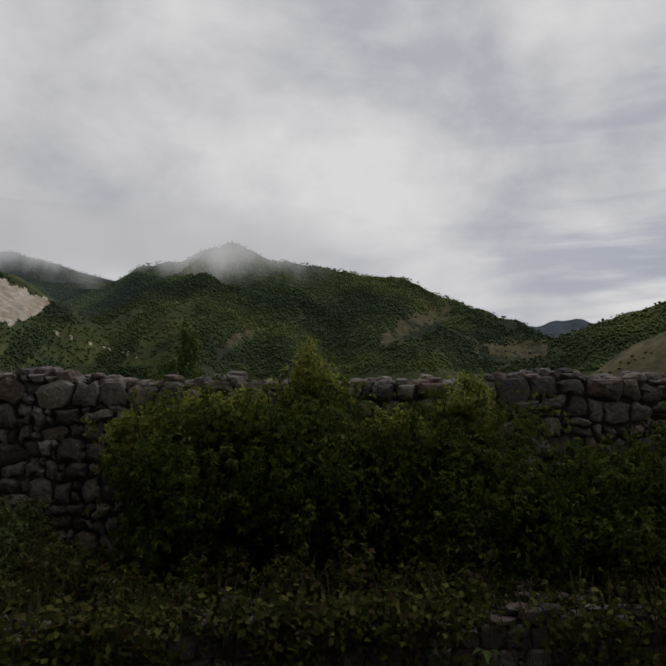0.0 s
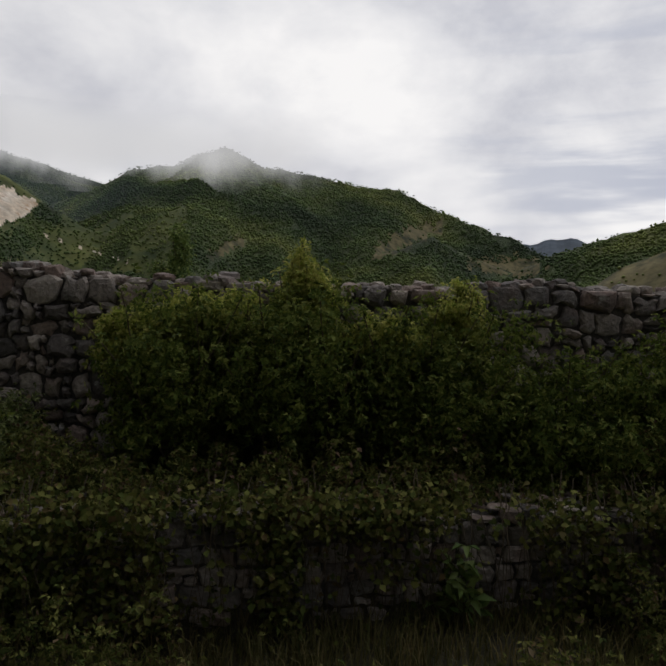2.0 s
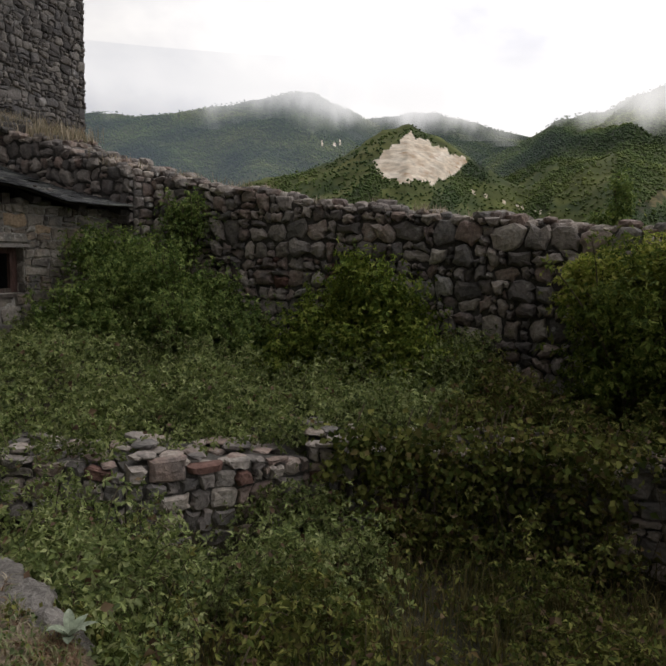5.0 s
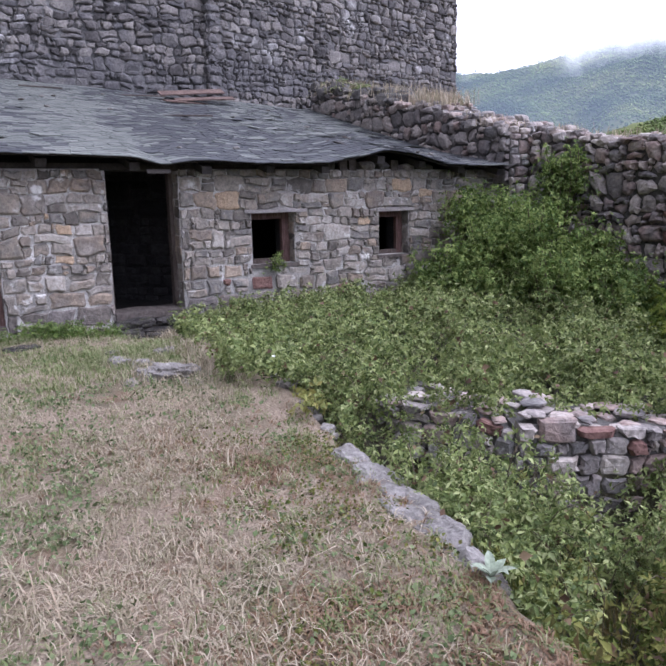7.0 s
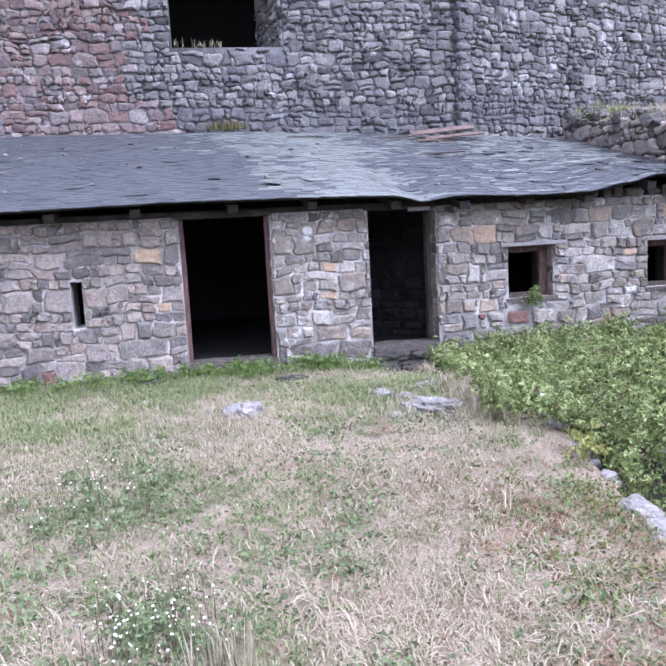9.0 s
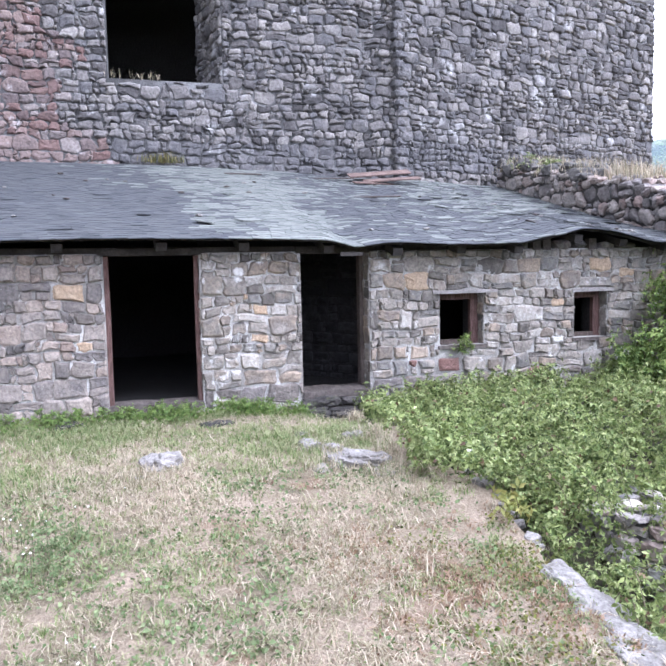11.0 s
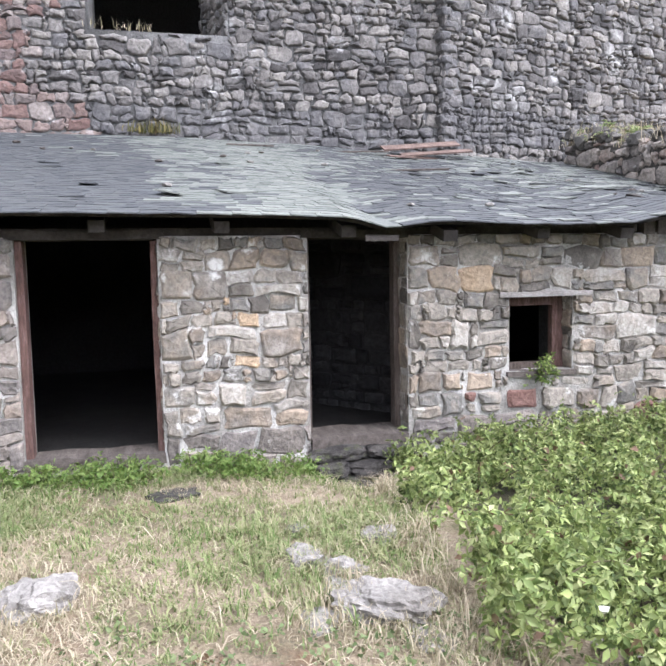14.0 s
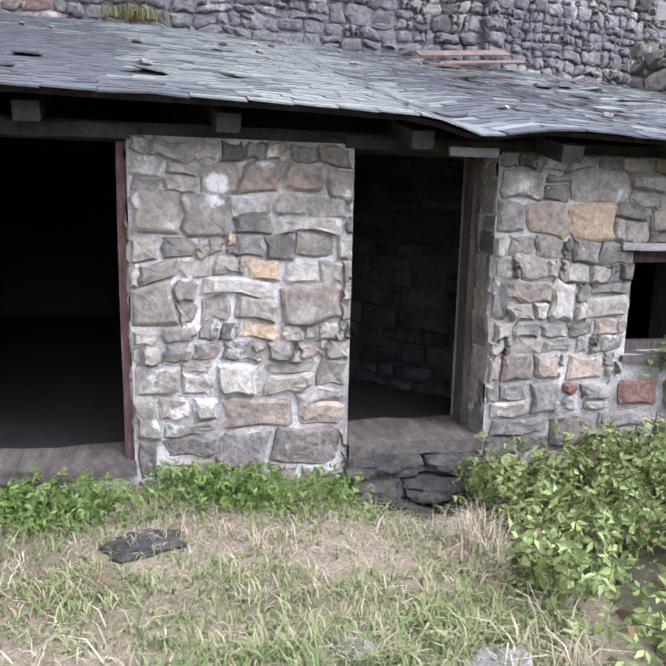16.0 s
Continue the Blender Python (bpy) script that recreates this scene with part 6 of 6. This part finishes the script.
tuft([(x, y, float(ground_z(x, y))) for x, y in zip(rng6.uniform(-4.3, 5.0, 520), rng6.uniform(3.4, 6.9, 520)) if y < low_wall_line(x)], (0.15, 0.4), M_RANK, "ditch_grass", "rank grass on the ditch floor", 54, 34, 0.12, 0.005)
tuft([(-17.0, y, 6.02) for y in rng6.uniform(-0.4, 1.0, 4)], (0.05, 0.22), M_STRAW, "sill_grass", "dry grass on the sill of the keep opening", 55, 12, 0.07, 0.006)
tuft([keep_main(u, 4.25, 0.1) for u in rng6.uniform(16.2, 16.9, 6)], (0.1, 0.3), M_RANK, "wall_grass", "green weeds at the foot of the keep wall", 56, 30, 0.12, 0.008)


def herb(name, label, category, places, size, mat, seed, per=60, spread=0.12, tall=0.16):
    rng = np.random.default_rng(seed)
    p = np.repeat(np.array(places, float), per, 0)
    off = rng.normal(0, 1, (len(p), 3)) * [spread, spread, 0]
    off[:, 2] = tall * rng.uniform(0.15, 1, len(p)) * np.exp(-(off[:, 0] ** 2 + off[:, 1] ** 2) / (2 * (spread * 1.6) ** 2))
    thing = tagged(new(name), label, category)
    part("leaves", leaf_mesh("leaves", rng, p + off, np.tile([0.3, -0.1, 0.6], (len(p), 1)), size, full=tall > 0.1), mat, thing, kind="stuff")
    geos = [tube_geo([tuple(q), tuple(np.array(q) + [0.02, 0.01, tall * 0.5]), tuple(np.array(q) + [0.03, -0.01, tall])], 0.004, 4) for q in places]
    part("stems", joined(geos), M_STEM, thing, kind="stuff")
    return thing


base_line = [(-10.0 + rng6.uniform(-0.12, 0.22), y, float(ground_z(-9.9, y))) for y in np.concatenate([rng6.uniform(-0.55, -0.2, 6), rng6.normal(0.45, 0.18, 9), rng6.normal(1.25, 0.2, 10), rng6.normal(1.85, 0.08, 4), rng6.uniform(-4.5, -0.8, 24)])]
herb("nettle_patch", "fresh green nettles along the foot of the hut wall", "weeds", base_line, (0.02, 0.046), M_NETTLE, 61, 60, 0.095, 0.22)
herb("yellow_weed", "yellowing leaves at the ditch head", "weeds", [(-5.95, 2.67, 0.0), (-5.72, 2.58, -0.02)], (0.04, 0.07), M_YELLOW_LEAF, 62, 16, 0.07, 0.17)
herb("yellow_shoots", "yellow-green shoots rising in the ditch", "weeds", [(-4.85, 4.03, -1.1), (-3.86, 3.62, -1.1), (-3.58, 3.32, -1.1), (-3.54, 3.03, -1.1), (-3.1, 2.87, -1.1)], (0.03, 0.065), M_YELLOW_LEAF, 63, 34, 0.075, 0.75)
herb("broad_weed", "broad yellow-green weed against the low wall", "weeds", [(1.0, 6.72, -1.1), (1.08, 6.7, -1.1)], (0.09, 0.17), M_NETTLE, 66, 16, 0.08, 0.75)
herb("window_weed", "small green plant growing under the window", "weeds", [(-10.27, 4.45, 0.70), (-10.25, 4.38, 0.62)], (0.02, 0.045), M_ELDER, 64, 60, 0.06, 0.28)
herb("low_weeds", "low grey-green weeds on the terrace", "weeds", [(x, y, float(ground_z(x, y))) for x, y in zip(rng6.uniform(-7.4, -1.0, 520), rng6.uniform(-3.4, 2.3, 520)) if noise.noise((x * 0.75 + 2.0, y * 0.75 - 2.0, 3.4)) < 0.12], (0.014, 0.034), M_GREY_GREEN, 65, 30, 0.11, 0.04)
herb("aster_clump", "grey-green flowering weeds on the terrace", "weeds", [(x, y, float(ground_z(x, y))) for x, y in zip(np.concatenate([rng6.normal(-4.25, 0.22, 22), rng6.normal(-6.1, 0.3, 14)]), np.concatenate([rng6.normal(-0.6, 0.18, 22), rng6.normal(-1.05, 0.25, 14)]))], (0.012, 0.03), M_GREY_GREEN, 67, 60, 0.07, 0.13)
tuft([(x, y, float(ground_z(x, y))) for x, y in zip(rng6.uniform(-4.0, -3.65, 9), rng6.uniform(-0.4, 0.05, 9))], (0.12, 0.34), M_STRAW, "seeding_grass", "tall bleached seeding grass on the terrace", 57, 16, 0.05, 0.003, 0.35)


def mullein(x, y, s, seed):
    """A rosette of broad woolly leaves."""
    r7 = random.Random(seed)
    thing = tagged(new("mullein_rosette"), "pale woolly rosette of broad leaves by the ditch", "plant")
    z = float(ground_z(x, y))
    for k in range(7):
        t = k * 0.9 + r7.uniform(-0.2, 0.2)
        ln, w = s * r7.uniform(0.8, 1.2), s * 0.2
        rise = r7.uniform(0.5, 1.6)
        d, q = Vector((math.cos(t), math.sin(t), 0)), Vector((-math.sin(t), math.cos(t), 0))
        vs, fs = [], []
        for i, a in enumerate(np.linspace(0, 1, 7)):
            c = Vector((x, y, z + 0.02)) + d * ln * a + Vector((0, 0, ln * rise * (a - 0.55 * a * a)))
            ww = w * math.sin(math.pi * min(0.12 + 0.88 * a, 0.99))
            for e3, lift in ((-1, 0.25), (0, 0), (1, 0.25)):
                vs.append(tuple(c + q * ww * e3 + Vector((0, 0, ww * lift))))
            if i:
                o = i * 3
                fs += [(o - 3, o - 2, o + 1, o), (o - 2, o - 1, o + 2, o + 1)]
        part("leaf", (vs, fs), M_GREY_LEAF, thing)
    return thing


mullein(-3.2, 2.20, 0.125, 1)


def daisies():
    rng = np.random.default_rng(91)
    x = np.concatenate([rng.normal(-4.25, 0.22, 90), rng.normal(-6.1, 0.32, 40)])
    y = np.concatenate([rng.normal(-0.6, 0.19, 90), rng.normal(-1.05, 0.28, 40)])
    geos, stalks = [], []
    for a, b in zip(x, y):
        z, h, s = float(ground_z(a, b)), rng.uniform(0.09, 0.24), rng.uniform(0.004, 0.009)
        ring = [(a + s * math.cos(k * math.pi / 4), b + s * math.sin(k * math.pi / 4), z + h + 0.003 * (k % 2)) for k in range(8)]
        geos.append((ring + [(a, b, z + h + 0.008), (a, b, z + h - 0.006)], [(i, (i + 1) % 8, 8) for i in range(8)] + [((i + 1) % 8, i, 9) for i in range(8)]))
        stalks.append(tube_geo([(a, b, z), (a + 0.005, b, z + h)], 0.0025, 4))
    thing = tagged(new("daisies"), "small white daisies flowering in the grass", "flowers")
    part("blossoms", joined(geos), M_FLOWER, thing, kind="stuff")
    part("stalks", joined(stalks), M_STEM, thing, kind="stuff")


daisies()
herb("dark_weed", "small dark withered weed in the grass", "weeds", [(-7.1, 0.89, 0.0), (-7.04, 0.95, 0.0)], (0.012, 0.03), M_BROWN_LEAF, 69, 40, 0.06, 0.06)
herb("bank_weed", "yellow-green weeds on the rubble bank by the keep", "weeds", [back_place(u, back_top(u) + 0.05, -0.25 - 0.1 * (k % 4)) for k, u in enumerate(np.linspace(5.0, 6.9, 9))], (0.05, 0.11), M_GREEN_GRASS, 70, 26, 0.14, 0.32)
bloom = [(0.03 * math.cos(k * 1.257 + 0.3 * (k % 2)), 0.03 * math.sin(k * 1.257), 0.008 * (k % 2)) for k in range(5)]
flower = tagged(new("bindweed"), "single white bindweed flower among the brambles", "flower")
part("blossom", ([(-6.68 + a, 2.69 + b, 0.26 + c) for a, b, c in bloom] + [(-6.68, 2.69, 0.235)], [(k, (k + 1) % 5, 5) for k in range(5)]), M_FLOWER, flower)
part("stem", tube_geo([(-6.68, 2.69, 0.0), (-6.70, 2.70, 0.14), (-6.68, 2.69, 0.237)], 0.003, 5), M_STEM, flower)
herb("edge_moss", "mossy green weeds along the ditch edge", "weeds", [(x, float(terrace_edge(x)) - dy, float(ground_z(x, float(terrace_edge(x)) - dy))) for x, dy in zip(rng6.uniform(-6.0, -2.2, 70), rng6.uniform(0.1, 1.1, 70))], (0.010, 0.026), M_DITCH, 68, 44, 0.09, 0.04)
ring = []
for x, y, dz, sx, sy, sz, turn in ROCKS:
    for k in range(0 if x < -9.4 else 11):
        t = k * 0.57 + rng6.uniform(-0.2, 0.2)
        px, py = x + math.cos(t) * sx * 1.08, y + math.sin(t) * sy * 1.08
        ring.append((px, py, float(ground_z(px, py)) - 0.01))
tuft(ring, (0.05, 0.14), M_STRAW, "rock_grass", "dry grass fringing the rocks", 58, 16, 0.035, 0.003, 1.0)
lintel_row = [(6.18 - Y0, 1.54), (6.95 - Y0, 1.53), (6.96 - Y0, 1.60), (6.90 - Y0, 1.69), (6.3 - Y0, 1.70), (6.17 - Y0, 1.66)]
part("stone", stone_geo(rs, lintel_row, hut_place, 0.004, 0.036, flat=True), M_HUT, hw)


# ---- cloud on the hilltops and haze, as glowing sheets ----
def mist_material(name, scale, cut):
    m = bpy.data.materials.new(name)
    m.use_nodes = True
    t = m.node_tree
    t.nodes.clear()
    N, L = t.nodes.new, t.links.new
    out, tr, em, mix = N("ShaderNodeOutputMaterial"), N("ShaderNodeBsdfTransparent"), N("ShaderNodeEmission"), N("ShaderNodeMixShader")
    # emission matched to the sky stands in for daylight on the cloud
    em.inputs[0].default_value, em.inputs[1].default_value = (0.88, 0.885, 0.89, 1), 2.0
    co, geo, nz = N("ShaderNodeTexCoord"), N("ShaderNodeNewGeometry"), N("ShaderNodeTexNoise")
    nz.inputs["Scale"].default_value, nz.inputs["Detail"].default_value, nz.inputs["Roughness"].default_value = scale, 7, 0.55
    L(geo.outputs["Position"], nz.inputs["Vector"])
    sep, rise, fall, mul, add = N("ShaderNodeSeparateXYZ"), N("ShaderNodeMapRange"), N("ShaderNodeMapRange"), N("ShaderNodeMath"), N("ShaderNodeMath")
    L(co.outputs["UV"], sep.inputs[0])
    add.operation = "MULTIPLY_ADD"
    add.inputs[1].default_value, add.inputs[2].default_value = 0.8, cut
    L(nz.outputs[0], add.inputs[0])
    sub = N("ShaderNodeMath")
    sub.operation = "ADD"
    rise.interpolation_type = fall.interpolation_type = "SMOOTHSTEP"
    rise.inputs[1].default_value, rise.inputs[2].default_value = 0.0, 0.85
    L(sep.outputs["Y"], rise.inputs[0])
    L(rise.outputs[0], sub.inputs[0])
    L(add.outputs[0], sub.inputs[1])
    edge = N("ShaderNodeMapRange")
    edge.interpolation_type = "SMOOTHSTEP"
    edge.inputs[1].default_value, edge.inputs[2].default_value = 0.0, 0.75
    L(sub.outputs[0], edge.inputs[0])
    # soft ends and a soft upper edge
    hat = N("ShaderNodeMapRange")
    hat.inputs[1].default_value, hat.inputs[2].default_value, hat.inputs[3].default_value, hat.inputs[4].default_value = 0.3, 0.98, 1.0, 0.0
    L(sep.outputs["Y"], hat.inputs[0])
    ends = N("ShaderNodeMath")
    ends.operation = "PINGPONG"
    ends.inputs[1].default_value = 0.5
    L(sep.outputs["X"], ends.inputs[0])
    soft = N("ShaderNodeMapRange")
    soft.interpolation_type = "SMOOTHSTEP"
    soft.inputs[1].default_value, soft.inputs[2].default_value = 0.0, 0.18
    L(ends.outputs[0], soft.inputs[0])
    mul.operation = "MULTIPLY"
    L(edge.outputs[0], mul.inputs[0])
    L(hat.outputs[0], mul.inputs[1])
    m2 = N("ShaderNodeMath")
    m2.operation = "MULTIPLY"
    L(mul.outputs[0], m2.inputs[0])
    L(soft.outputs[0], m2.inputs[1])
    L(m2.outputs[0], mix.inputs[0])
    L(tr.outputs[0], mix.inputs[1])
    L(em.outputs[0], mix.inputs[2])
    L(mix.outputs[0], out.inputs[0])
    return m


M_MIST = mist_material("hill_cloud", 0.012, -0.38)
# haze painted as a see-through sheet with a faint bluish glow
M_HAZE = bpy.data.materials.new("glowing_haze")
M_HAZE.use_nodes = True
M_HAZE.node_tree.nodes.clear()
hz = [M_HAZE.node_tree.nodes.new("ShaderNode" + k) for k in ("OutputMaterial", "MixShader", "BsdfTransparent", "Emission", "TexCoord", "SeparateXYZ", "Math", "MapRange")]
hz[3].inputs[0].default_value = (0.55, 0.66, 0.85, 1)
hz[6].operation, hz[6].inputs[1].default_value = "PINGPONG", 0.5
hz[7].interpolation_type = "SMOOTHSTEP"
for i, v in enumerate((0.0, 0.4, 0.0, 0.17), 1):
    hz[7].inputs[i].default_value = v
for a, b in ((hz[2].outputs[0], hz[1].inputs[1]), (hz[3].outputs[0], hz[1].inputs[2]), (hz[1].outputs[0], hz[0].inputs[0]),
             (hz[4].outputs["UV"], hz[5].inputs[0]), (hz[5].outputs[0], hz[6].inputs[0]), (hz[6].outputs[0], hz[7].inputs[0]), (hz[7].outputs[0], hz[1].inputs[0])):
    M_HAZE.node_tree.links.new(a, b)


def cloud_bank(b0, b1, dist, e0, e1, seed, mat=None, label="low white cloud hanging over the hilltops"):
    """A self-glowing curtain of low cloud or haze, bent round the hilltop."""
    n, k = 40, 8
    vs, fs, uv = [], [], []
    for i in range(n + 1):
        b = b0 + (b1 - b0) * i / n
        d = dist * (1 + 0.06 * math.sin(i * 0.4 + seed))
        for j in range(k + 1):
            e = e0 + (e1 - e0) * j / k
            vs.append((-math.sin(radians(b)) * d, math.cos(radians(b)) * d, 1.8 + d * math.tan(radians(e))))
            uv.append((i / n, j / k))
    for i in range(n):
        for j in range(k):
            a = i * (k + 1) + j
            fs.append((a, a + 1, a + k + 2, a + k + 1))
    me = mesh_of("cloud_bank", vs, fs)
    lay_uv = me.uv_layers.new(name="UVMap")
    for lp in me.loops:
        lay_uv.data[lp.index].uv = uv[lp.vertex_index]
    ob = tagged(part("cloud_bank", me, mat or M_MIST), label, "cloud", kind="structure")
    ob.visible_shadow = False
    return ob


cloud_bank(-2, 34, 700, 8.0, 15, 1)
cloud_bank(9, 36, 780, 7.6, 14, 2)
cloud_bank(28, 66, 800, 8.4, 15, 3)
cloud_bank(8, 90, 660, -2, 14, 5, M_HAZE, "glowing blue sheet as haze before the far hills")
